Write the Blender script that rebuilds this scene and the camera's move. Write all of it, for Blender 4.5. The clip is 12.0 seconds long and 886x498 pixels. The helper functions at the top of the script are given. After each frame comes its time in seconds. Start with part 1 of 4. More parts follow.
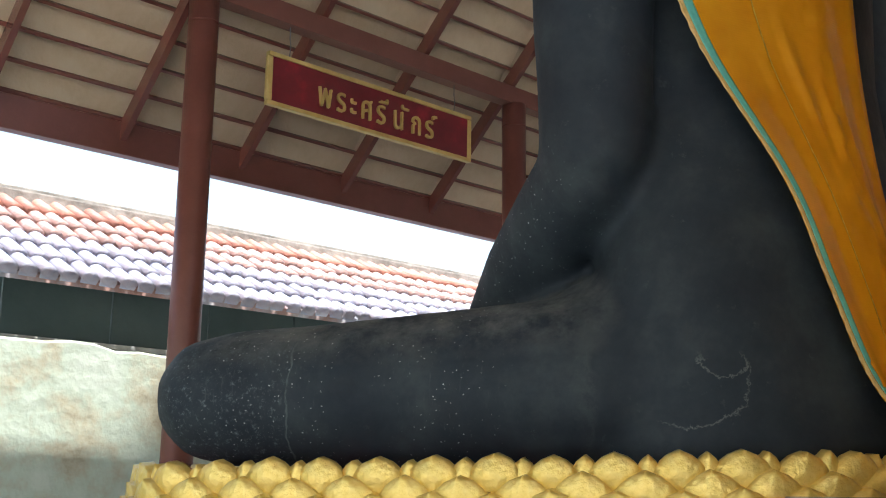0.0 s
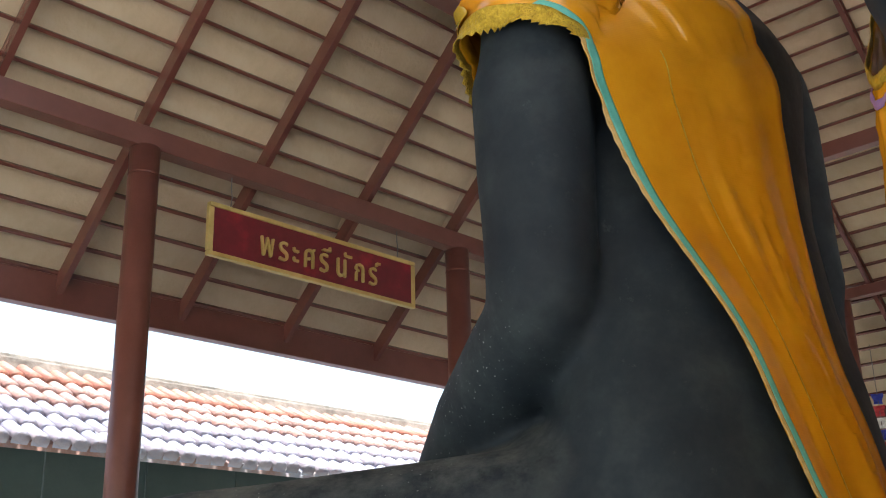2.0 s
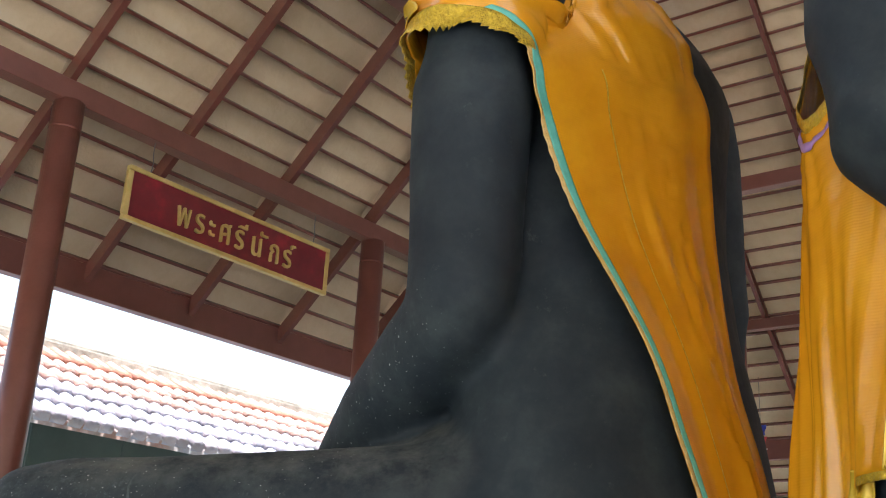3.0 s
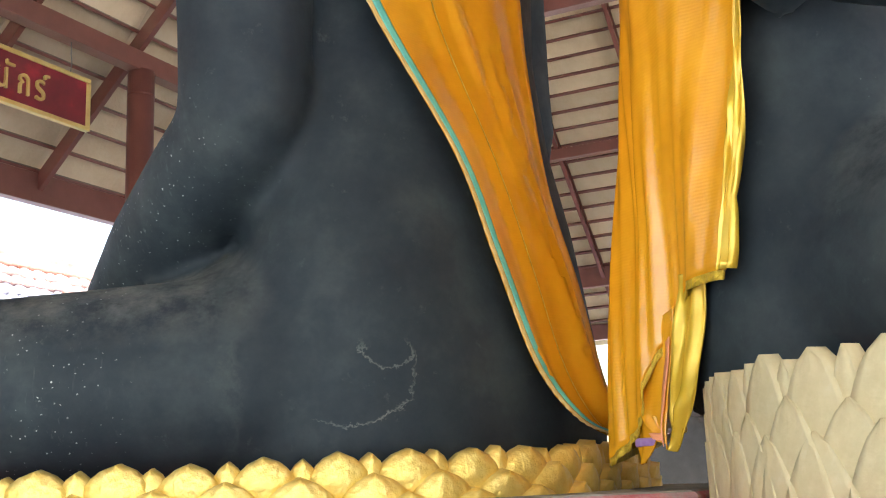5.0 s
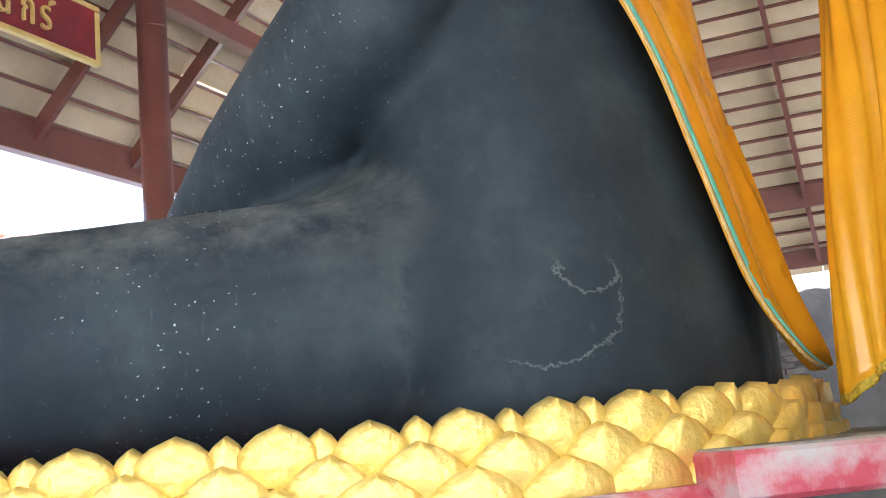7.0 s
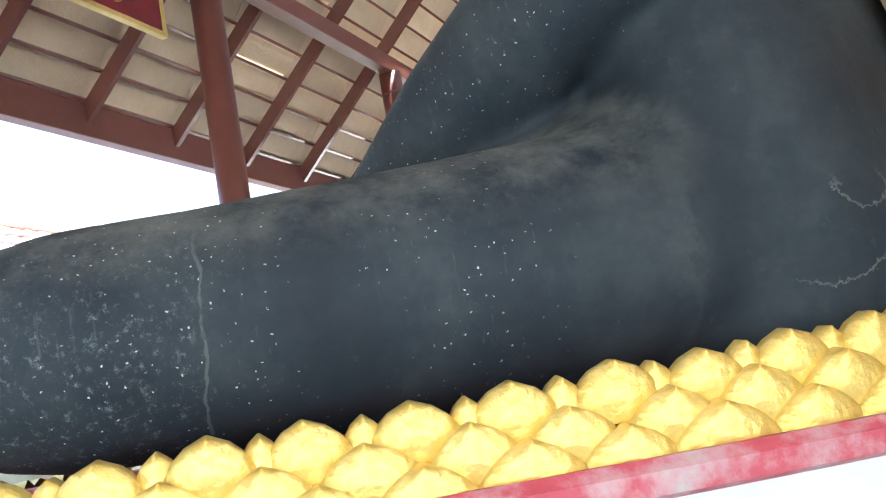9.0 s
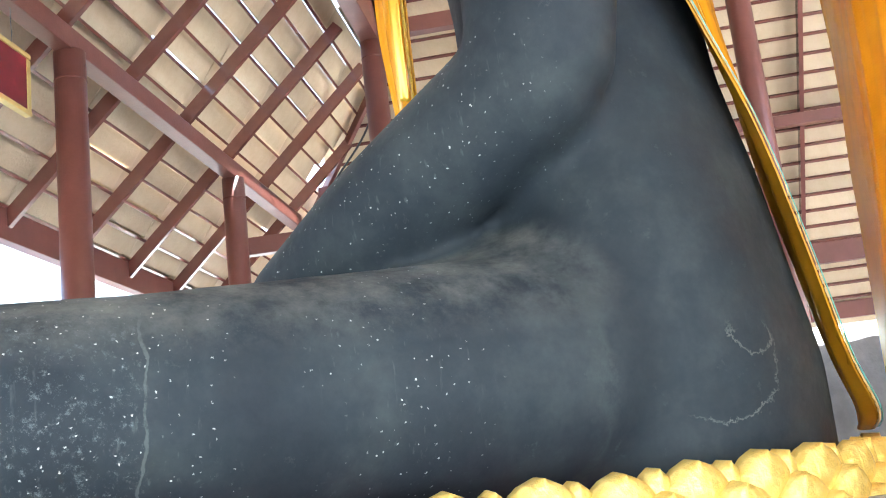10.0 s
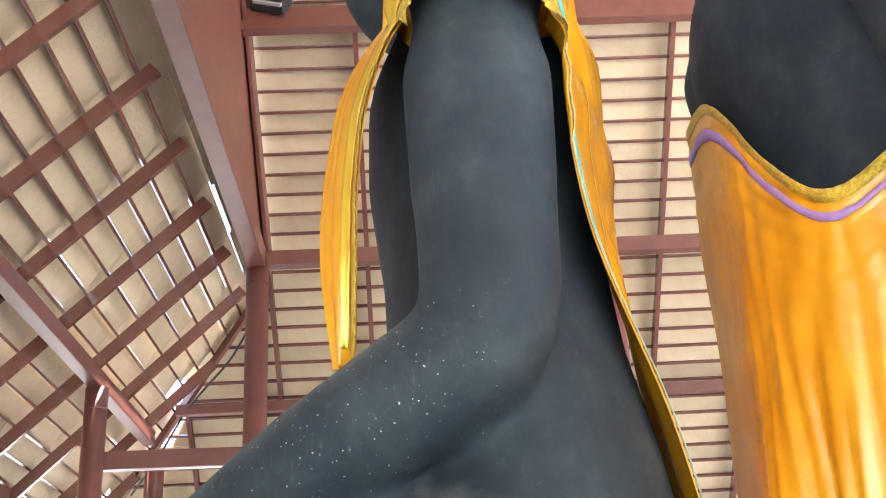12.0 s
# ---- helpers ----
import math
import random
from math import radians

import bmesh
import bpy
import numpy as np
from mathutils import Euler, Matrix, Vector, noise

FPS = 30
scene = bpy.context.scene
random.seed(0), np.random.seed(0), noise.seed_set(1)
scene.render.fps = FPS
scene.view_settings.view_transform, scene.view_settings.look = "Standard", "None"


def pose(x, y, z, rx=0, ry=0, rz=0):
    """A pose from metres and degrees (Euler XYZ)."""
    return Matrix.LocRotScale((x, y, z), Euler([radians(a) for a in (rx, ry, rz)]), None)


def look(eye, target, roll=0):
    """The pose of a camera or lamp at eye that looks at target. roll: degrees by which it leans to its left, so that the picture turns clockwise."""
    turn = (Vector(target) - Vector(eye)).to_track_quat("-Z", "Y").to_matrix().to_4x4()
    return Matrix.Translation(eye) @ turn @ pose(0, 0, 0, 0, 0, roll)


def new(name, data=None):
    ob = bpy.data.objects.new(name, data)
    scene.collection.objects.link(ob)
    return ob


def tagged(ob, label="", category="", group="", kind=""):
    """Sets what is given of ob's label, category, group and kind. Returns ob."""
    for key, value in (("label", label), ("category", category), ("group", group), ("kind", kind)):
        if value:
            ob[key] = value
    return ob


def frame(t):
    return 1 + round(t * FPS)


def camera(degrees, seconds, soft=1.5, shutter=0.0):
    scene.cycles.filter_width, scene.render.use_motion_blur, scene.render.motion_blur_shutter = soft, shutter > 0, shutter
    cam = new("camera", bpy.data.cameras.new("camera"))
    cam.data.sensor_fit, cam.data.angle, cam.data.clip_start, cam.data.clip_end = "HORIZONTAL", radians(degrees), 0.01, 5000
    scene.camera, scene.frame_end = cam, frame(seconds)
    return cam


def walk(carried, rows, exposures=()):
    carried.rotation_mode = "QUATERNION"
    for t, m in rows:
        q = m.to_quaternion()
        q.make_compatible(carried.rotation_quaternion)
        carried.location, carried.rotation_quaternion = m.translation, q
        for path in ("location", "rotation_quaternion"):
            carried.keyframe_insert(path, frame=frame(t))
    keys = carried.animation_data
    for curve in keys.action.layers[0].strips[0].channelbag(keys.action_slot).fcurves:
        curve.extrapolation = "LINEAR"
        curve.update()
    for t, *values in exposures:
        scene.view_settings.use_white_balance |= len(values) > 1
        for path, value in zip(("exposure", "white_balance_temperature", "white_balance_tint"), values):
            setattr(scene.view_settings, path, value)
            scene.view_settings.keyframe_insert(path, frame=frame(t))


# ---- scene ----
cam = camera(44.0, 12.0, 1.1)
PATH = [
    (0, (0.275, 0.038, 1.718), (1.617, 1.461, 2.138), 0.7),
    (0.5, (0.29, 0.096, 1.733), (1.651, 1.484, 2.203), -0.5),
    (1, (0.291, 0.116, 1.75), (1.648, 1.483, 2.288), -1.0),
    (1.5, (0.303, 0.11, 1.757), (1.653, 1.457, 2.358), -1.5),
    (2, (0.313, 0.109, 1.769), (1.681, 1.406, 2.438), -1.5),
    (2.5, (0.265, 0.132, 1.77), (1.69, 1.358, 2.452), 1.9),
    (3, (0.246, 0.168, 1.764), (1.728, 1.336, 2.426), 3.1),
    (3.5, (0.183, 0.11, 1.735), (1.753, 1.192, 2.337), 3.3),
    (3.7, (0.204, 0.086, 1.724), (1.802, 1.143, 2.297), 2.2),
    (5.3, (0.833, 0.679, 1.763), (2.591, 1.543, 2.166), -2.4),
    (5.5, (0.876, 0.77, 1.76), (2.632, 1.63, 2.181), -2.6),
    (6, (1.05, 1.011, 1.76), (2.835, 1.811, 2.175), -5.1),
    (6.5, (1.122, 1.268, 1.736), (2.939, 2.005, 2.132), -5.3),
    (7, (1.136, 1.619, 1.751), (2.939, 2.407, 2.108), -5.0),
    (7.5, (1.125, 1.918, 1.749), (2.889, 2.813, 2.042), -5.7),
    (7.7, (1.099, 2.025, 1.743), (2.863, 2.928, 2.014), -7.3),
    (9.3, (0.777, 2.678, 1.791), (2.659, 3.263, 2.131), -9.0),
    (9.5, (0.729, 2.756, 1.793), (2.628, 3.253, 2.176), -8.0),
    (10, (0.638, 2.944, 1.807), (2.568, 3.214, 2.258), -6.5),
    (10.5, (0.637, 3.09, 1.796), (2.574, 3.214, 2.277), -5.4),
    (11, (0.574, 3.206, 1.825), (2.478, 3.175, 2.436), -4.4),
    (11.5, (0.48, 3.273, 1.849), (2.346, 3.213, 2.565), -4.7),
    (12, (0.396, 3.314, 1.868), (2.219, 3.241, 2.687), -3.3),
]
walk(cam, [(t, look(eye, target, roll)) for t, eye, target, roll in PATH], [(0, 1.45, 6200, 10), (1, 1.40, 6300, 10), (2, 1.55, 6350, 10), (3, 1.80, 6350, 10), (3.5, 1.95, 6300, 10), (5.5, 2.65, 6150, 10), (6, 2.78, 6050, 10), (6.5, 2.87, 5950, 10), (7.5, 2.7, 5700, 10), (9.5, 2.62, 5900, 10), (10, 3.2, 5850, 10), (11, 3.5, 5850, 10), (12, 3.12, 6050, 10)])

# ---------------------------------------------------------------- light
world = bpy.data.worlds.new("world")
scene.world = world
world.use_nodes = True
wn = world.node_tree.nodes
sky = wn.new("ShaderNodeTexSky")
sky.sky_type = "NISHITA"
sky.sun_disc = False
SUN_EL, SUN_AZ = radians(72), radians(174)
sky.sun_elevation, sky.sun_rotation = SUN_EL, SUN_AZ
sky.dust_density, sky.air_density = 2.5, 1.6
wn["Background"].inputs[1].default_value = 0.15
world.node_tree.links.new(sky.outputs[0], wn["Background"].inputs[0])
sun_data = bpy.data.lights.new("sun", "SUN")
sun_data.energy, sun_data.angle, sun_data.color = 4.0, radians(1.5), (1.0, 0.95, 0.88)
sun = new("sun", sun_data)
sun_way = Vector((math.sin(SUN_AZ) * math.cos(SUN_EL), math.cos(SUN_AZ) * math.cos(SUN_EL), math.sin(SUN_EL)))
sun.matrix_world = look(sun_way * 60, (0, 0, 0))


# ---------------------------------------------------------------- materials
def material(name, stops, scale=3.0, rough=0.6, metal=0.0, bump=0.0, bump_scale=30.0, island=0.0, per_object=0.0, spec=0.5, stretch=(1, 1, 1)):
    """Noise-blended colours (stops: position, colour), with fine relief."""
    m = bpy.data.materials.new(name)
    m.use_nodes = True
    nt = m.node_tree
    N, L = nt.nodes, nt.links
    b = N["Principled BSDF"]
    b.inputs["Roughness"].default_value, b.inputs["Metallic"].default_value = rough, metal
    b.inputs["Specular IOR Level"].default_value = spec
    tc = N.new("ShaderNodeTexCoord")
    mp = N.new("ShaderNodeMapping")
    mp.inputs["Scale"].default_value = stretch
    L.new(tc.outputs["Object"], mp.inputs[0])
    nz = N.new("ShaderNodeTexNoise")
    nz.inputs["Scale"].default_value, nz.inputs["Detail"].default_value, nz.inputs["Roughness"].default_value = scale, 8, 0.65
    L.new(mp.outputs[0], nz.inputs["Vector"])
    ramp = N.new("ShaderNodeValToRGB")
    ramp.color_ramp.elements[0].position, ramp.color_ramp.elements[0].color = stops[0][0], (*stops[0][1], 1)
    ramp.color_ramp.elements[1].position, ramp.color_ramp.elements[1].color = stops[-1][0], (*stops[-1][1], 1)
    for p, c in stops[1:-1]:
        ramp.color_ramp.elements.new(p).color = (*c, 1)
    L.new(nz.outputs[0], ramp.inputs[0])
    colour = ramp.outputs[0]
    if island or per_object:
        hsv = N.new("ShaderNodeHueSaturation")
        src = N.new("ShaderNodeNewGeometry").outputs["Random Per Island"] if island else N.new("ShaderNodeObjectInfo").outputs["Random"]
        mr = N.new("ShaderNodeMapRange")
        amount = island or per_object
        mr.inputs[3].default_value, mr.inputs[4].default_value = 1 - amount, 1 + amount
        L.new(src, mr.inputs[0])
        L.new(mr.outputs[0], hsv.inputs["Value"])
        L.new(colour, hsv.inputs["Color"])
        colour = hsv.outputs[0]
    L.new(colour, b.inputs["Base Color"])
    if bump:
        n2 = N.new("ShaderNodeTexNoise")
        n2.inputs["Scale"].default_value, n2.inputs["Detail"].default_value = bump_scale, 6
        L.new(mp.outputs[0], n2.inputs["Vector"])
        bp = N.new("ShaderNodeBump")
        bp.inputs["Strength"].default_value, bp.inputs["Distance"].default_value = bump, 0.02
        L.new(n2.outputs[0], bp.inputs["Height"])
        L.new(bp.outputs[0], b.inputs["Normal"])
    return m


steel = material("red_brown_paint", [(0.3, (0.130, 0.044, 0.032)), (0.7, (0.180, 0.064, 0.048))], 4, 0.40, bump=0.08, bump_scale=60)
steel_gloss = material("red_brown_gloss", [(0.3, (0.130, 0.044, 0.032)), (0.7, (0.180, 0.064, 0.048))], 4, 0.14, bump=0.03, bump_scale=60, spec=1.0)
tile_under = material("tile_underside", [(0.3, (0.47, 0.355, 0.22)), (0.5, (0.56, 0.44, 0.29)), (0.75, (0.62, 0.52, 0.37))], 2.2, 0.8, bump=0.2, bump_scale=40, island=0.14)
tile_piece = material("tile_underside_piece", [(0.3, (0.47, 0.355, 0.22)), (0.5, (0.56, 0.44, 0.29)), (0.75, (0.62, 0.52, 0.37))], 2.2, 0.8, bump=0.2, bump_scale=40, per_object=0.14)
gold = material("gold_paint", [(0.25, (0.50, 0.31, 0.05)), (0.45, (0.80, 0.57, 0.14)), (0.62, (0.86, 0.66, 0.22)), (0.8, (0.88, 0.76, 0.42))], 7, 0.30, metal=0.5, bump=0.5, bump_scale=26)
dull_gold = material("weathered_gold_paint", [(0.25, (0.46, 0.37, 0.19)), (0.55, (0.60, 0.51, 0.31)), (0.8, (0.68, 0.61, 0.45))], 5, 0.5, metal=0.15, bump=0.4, bump_scale=12)
cloth_gold = material("yellow_satin", [(0.3, (0.64, 0.27, 0.007)), (0.7, (0.78, 0.375, 0.013))], 3, 0.26, bump=0.08, bump_scale=7, spec=0.8)
def weave(m, scale):
    """Fine cross ribs in the cloth, above its broader creases."""
    N, L = m.node_tree.nodes, m.node_tree.links
    low = N["Principled BSDF"].inputs["Normal"].links[0].from_node
    tc = N.new("ShaderNodeTexCoord")
    wv = N.new("ShaderNodeTexWave")
    wv.bands_direction = "Z"
    wv.inputs["Scale"].default_value, wv.inputs["Distortion"].default_value, wv.inputs["Detail"].default_value = scale, 1.2, 2
    L.new(tc.outputs["Object"], wv.inputs["Vector"])
    bp = N.new("ShaderNodeBump")
    bp.inputs["Strength"].default_value, bp.inputs["Distance"].default_value = 0.06, 0.004
    L.new(wv.outputs["Fac"], bp.inputs["Height"])
    L.new(low.outputs[0], bp.inputs["Normal"])
    L.new(bp.outputs[0], N["Principled BSDF"].inputs["Normal"])


weave(cloth_gold, 26)
gold_trim = material("gold_brocade", [(0.3, (0.45, 0.28, 0.02)), (0.7, (0.80, 0.58, 0.06))], 40, 0.35, metal=0.4, bump=0.8, bump_scale=70)
gold_satin = material("gold_satin", [(0.3, (0.62, 0.38, 0.02)), (0.7, (0.80, 0.55, 0.05))], 4, 0.25, metal=0.3, bump=0.25, bump_scale=8, spec=0.8)
turquoise = material("turquoise_ribbon", [(0.3, (0.10, 0.42, 0.36)), (0.7, (0.16, 0.55, 0.46))], 20, 0.5)
cream_lace = material("cream_lace", [(0.3, (0.62, 0.38, 0.10)), (0.7, (0.80, 0.58, 0.26))], 30, 0.6, bump=0.4, bump_scale=60)
purple = material("purple_ribbon", [(0.3, (0.30, 0.16, 0.42)), (0.7, (0.42, 0.26, 0.55))], 20, 0.5)
peach = material("peach_ribbon", [(0.3, (0.80, 0.30, 0.14)), (0.7, (0.90, 0.40, 0.20))], 20, 0.5)
red_paint = material("worn_red_paint", [(0.3, (0.40, 0.03, 0.05)), (0.48, (0.48, 0.07, 0.10)), (0.58, (0.50, 0.26, 0.28)), (0.68, (0.45, 0.40, 0.39))], 4, 0.5, bump=0.4, bump_scale=25)
white_plaster = material("white_plaster", [(0.3, (0.62, 0.63, 0.62)), (0.7, (0.78, 0.79, 0.78))], 3, 0.7, bump=0.2, bump_scale=30)
old_wall = material("mottled_plaster", [(0.28, (0.27, 0.22, 0.14)), (0.40, (0.46, 0.44, 0.32)), (0.52, (0.50, 0.58, 0.47)), (0.70, (0.60, 0.66, 0.57))], 2.2, 0.85, bump=0.7, bump_scale=9)
grey_wall = material("grey_render", [(0.3, (0.055, 0.050, 0.045)), (0.7, (0.105, 0.098, 0.088))], 2.0, 0.85, bump=0.6, bump_scale=10)
brick_m = material("grey_brick", [(0.3, (0.07, 0.055, 0.045)), (0.7, (0.13, 0.105, 0.085))], 8, 0.9, bump=0.6, bump_scale=30, per_object=0.2)
clay = material("clay_tile", [(0.3, (0.36, 0.16, 0.13)), (0.45, (0.48, 0.30, 0.26)), (0.56, (0.52, 0.48, 0.52)), (0.70, (0.50, 0.56, 0.70))], 2.0, 0.5, bump=0.4, bump_scale=25, per_object=0.22)
clay_red = material("clay_tile_red", [(0.3, (0.36, 0.12, 0.08)), (0.5, (0.48, 0.22, 0.16)), (0.7, (0.52, 0.36, 0.30))], 2.5, 0.5, bump=0.4, bump_scale=25, per_object=0.25)
clay_pale = material("clay_tile_blue_white", [(0.3, (0.34, 0.24, 0.25)), (0.45, (0.42, 0.40, 0.47)), (0.6, (0.33, 0.43, 0.62)), (0.72, (0.48, 0.52, 0.62))], 2.5, 0.5, bump=0.4, bump_scale=25, per_object=0.22)
clay_rest = material("clay_tile_rest", [(0.3, (0.36, 0.16, 0.13)), (0.45, (0.48, 0.30, 0.26)), (0.56, (0.52, 0.48, 0.52)), (0.70, (0.50, 0.56, 0.70))], 2.0, 0.5, bump=0.4, bump_scale=25, island=0.22)
green_panel = material("dark_green_panel", [(0.3, (0.035, 0.060, 0.062)), (0.7, (0.060, 0.090, 0.092))], 1.5, 0.4, bump=0.1)
grey_metal = material("grey_metal", [(0.3, (0.25, 0.25, 0.24)), (0.7, (0.40, 0.40, 0.38))], 6, 0.45)
concrete = material("concrete", [(0.3, (0.48, 0.46, 0.43)), (0.7, (0.62, 0.60, 0.56))], 1.2, 0.8, bump=0.3, bump_scale=15)
sign_red = material("sign_red", [(0.3, (0.10, 0.004, 0.010)), (0.55, (0.17, 0.008, 0.018)), (0.75, (0.32, 0.012, 0.03))], 3.5, 0.4)
sign_gold = material("sign_gold", [(0.3, (0.50, 0.36, 0.10)), (0.7, (0.68, 0.52, 0.20))], 8, 0.45, metal=0.3)
black_plastic = material("black_plastic", [(0.3, (0.015, 0.015, 0.017)), (0.7, (0.03, 0.03, 0.033))], 8, 0.4)
mortar = material("grey_mortar", [(0.3, (0.16, 0.15, 0.13)), (0.5, (0.28, 0.26, 0.23)), (0.7, (0.40, 0.38, 0.34))], 5, 0.85, bump=0.5, bump_scale=18)
wire_m = material("grey_wire", [(0.3, (0.10, 0.10, 0.10)), (0.7, (0.16, 0.16, 0.16))], 8, 0.5)


def statue_material():
    """Dark blue-green paint with pale dust, faint plaster joints and white specks."""
    m = material("dark_statue_paint", [(0.30, (0.012, 0.018, 0.026)), (0.50, (0.020, 0.029, 0.037)), (0.72, (0.040, 0.053, 0.059))], 2.6, 0.5, bump=0.10, bump_scale=14)
    nt = m.node_tree
    N, L = nt.nodes, nt.links
    b = N["Principled BSDF"]
    b.inputs["Specular IOR Level"].default_value = 0.28
    base = b.inputs["Base Color"].links[0].from_socket
    tc = N.new("ShaderNodeTexCoord")

    def mix(a, colour, fac):
        x = N.new("ShaderNodeMix")
        x.data_type = "RGBA"
        L.new(fac, x.inputs["Factor"])
        L.new(a, x.inputs["A"])
        x.inputs["B"].default_value = (*colour, 1)
        return x.outputs["Result"]

    def span(v, lo, hi, a=0.0, z=1.0):
        r = N.new("ShaderNodeMapRange")
        r.inputs[1].default_value, r.inputs[2].default_value, r.inputs[3].default_value, r.inputs[4].default_value = lo, hi, a, z
        L.new(v, r.inputs[0])
        return r.outputs[0]

    def times(a, c):
        x = N.new("ShaderNodeMath")
        x.operation = "MULTIPLY"
        L.new(a, x.inputs[0])
        L.new(c, x.inputs[1])
        return x.outputs[0]

    # dust settled on what faces up
    geo = N.new("ShaderNodeNewGeometry")
    sep = N.new("ShaderNodeSeparateXYZ")
    L.new(geo.outputs["Normal"], sep.inputs[0])
    n1 = N.new("ShaderNodeTexNoise")
    n1.inputs["Scale"].default_value, n1.inputs["Detail"].default_value, n1.inputs["Roughness"].default_value = 5, 9, 0.75
    L.new(tc.outputs["Object"], n1.inputs["Vector"])
    dust = times(span(sep.outputs["Z"], 0.30, 0.95), span(n1.outputs[0], 0.38, 0.66))
    col = mix(base, (0.135, 0.145, 0.138), dust)
    # rubbed, scratched patches
    n2 = N.new("ShaderNodeTexNoise")
    n2.inputs["Scale"].default_value, n2.inputs["Detail"].default_value, n2.inputs["Roughness"].default_value = 9, 10, 0.8
    L.new(tc.outputs["Object"], n2.inputs["Vector"])
    col = mix(col, (0.085, 0.10, 0.10), span(n2.outputs[0], 0.60, 0.74, 0, 0.7))
    # white specks in clusters
    vo = N.new("ShaderNodeTexVoronoi")
    vo.inputs["Scale"].default_value = 46
    jit = N.new("ShaderNodeVectorMath")
    jit.operation = "MULTIPLY_ADD"
    nj = N.new("ShaderNodeTexNoise")
    nj.inputs["Scale"].default_value = 130
    L.new(tc.outputs["Object"], nj.inputs["Vector"])
    L.new(nj.outputs["Color"], jit.inputs[0])
    jit.inputs[1].default_value = (0.012, 0.012, 0.012)
    L.new(tc.outputs["Object"], jit.inputs[2])
    L.new(jit.outputs[0], vo.inputs["Vector"])
    n3 = N.new("ShaderNodeTexNoise")
    n3.inputs["Scale"].default_value = 1.3
    L.new(tc.outputs["Object"], n3.inputs["Vector"])
    speck = times(span(vo.outputs["Distance"], 0.08, 0.16, 1, 0), span(n3.outputs[0], 0.42, 0.50))
    speck = times(speck, span(vo.outputs["Color"], 0.52, 0.66))

    def dot(vec, shift=0.0, wobble=0.0, scale=6.0):
        """A length along vec in the statue's own space, with a wavering edge."""
        d = N.new("ShaderNodeVectorMath")
        d.operation = "DOT_PRODUCT"
        L.new(tc.outputs["Object"], d.inputs[0])
        d.inputs[1].default_value = vec
        out = d.outputs["Value"]
        if wobble:
            w = N.new("ShaderNodeTexNoise")
            w.inputs["Scale"].default_value, w.inputs["Detail"].default_value = scale, 5
            L.new(tc.outputs["Object"], w.inputs["Vector"])
            a = N.new("ShaderNodeMath")
            a.operation = "MULTIPLY_ADD"
            L.new(w.outputs[0], a.inputs[0])
            a.inputs[1].default_value = wobble
            L.new(out, a.inputs[2])
            out = a.outputs[0]
        return out

    def near(v, c, w):
        """1 where v lies within w of c."""
        a = N.new("ShaderNodeMath")
        a.operation = "SUBTRACT"
        L.new(v, a.inputs[0])
        a.inputs[1].default_value = c
        q = N.new("ShaderNodeMath")
        q.operation = "ABSOLUTE"
        L.new(a.outputs[0], q.inputs[0])
        return span(q.outputs[0], w * 0.5, w, 1, 0)

    # on the forearm and towards the knee
    either = N.new("ShaderNodeMath")
    either.operation = "MAXIMUM"
    L.new(times(span(dot((0, 0, 1)), 0.80, 0.95), span(dot((0, 1, 0)), 0.05, 0.25)), either.inputs[0])
    L.new(span(dot((-0.59, 0.81, 0.05)), 1.15, 1.45), either.inputs[1])
    where = either.outputs[0]
    col = mix(col, (0.48, 0.50, 0.49), times(speck, times(span(dot((0, 0, 1)), 1.55, 1.35), where)))
    # thin pale runs below the specks
    runs = N.new("ShaderNodeMapping")
    runs.inputs["Scale"].default_value = (62, 62, 5.0)
    L.new(tc.outputs["Object"], runs.inputs[0])
    n5 = N.new("ShaderNodeTexNoise")
    n5.inputs["Scale"].default_value, n5.inputs["Detail"].default_value = 1.0, 4
    L.new(runs.outputs[0], n5.inputs["Vector"])
    col = mix(col, (0.085, 0.10, 0.105), times(times(span(n5.outputs[0], 0.63, 0.76, 0, 0.55), where), span(n3.outputs[0], 0.40, 0.52)))
    # a joint across the shin, with rougher, scratched plaster towards the knee
    along = dot((-0.59, 0.81, 0.05), wobble=0.10)
    col = mix(col, (0.075, 0.090, 0.090), times(near(along, 2.22, 0.005), span(n2.outputs[0], 0.36, 0.50)))
    n4 = N.new("ShaderNodeTexNoise")
    n4.inputs["Scale"].default_value, n4.inputs["Detail"].default_value, n4.inputs["Roughness"].default_value = 34, 12, 0.85
    L.new(tc.outputs["Object"], n4.inputs["Vector"])
    col = mix(col, (0.16, 0.19, 0.20), times(times(span(along, 2.20, 2.26), span(n4.outputs[0], 0.54, 0.66)), span(dot((0, 0, 1)), 0.75, 0.25)))
    # an old round repair, cracked along its lower edge
    ring = N.new("ShaderNodeVectorMath")
    ring.operation = "DISTANCE"
    wob = N.new("ShaderNodeVectorMath")
    wob.operation = "MULTIPLY_ADD"
    L.new(n1.outputs["Color"], wob.inputs[0])
    wob.inputs[1].default_value = (0.22, 0.22, 0.22)
    L.new(tc.outputs["Object"], wob.inputs[2])
    L.new(wob.outputs[0], ring.inputs[0])
    ring.inputs[1].default_value = (-1.01, -0.20, 0.47)
    crack = times(near(ring.outputs["Value"], 0.235, 0.0045), times(span(dot((0.8, -0.6, -0.35)), -0.90, -0.82), span(dot((0, 0, 1)), 0.42, 0.36)))
    loop = N.new("ShaderNodeVectorMath")
    loop.operation = "DISTANCE"
    L.new(wob.outputs[0], loop.inputs[0])
    loop.inputs[1].default_value = (-0.92, -0.29, 0.52)
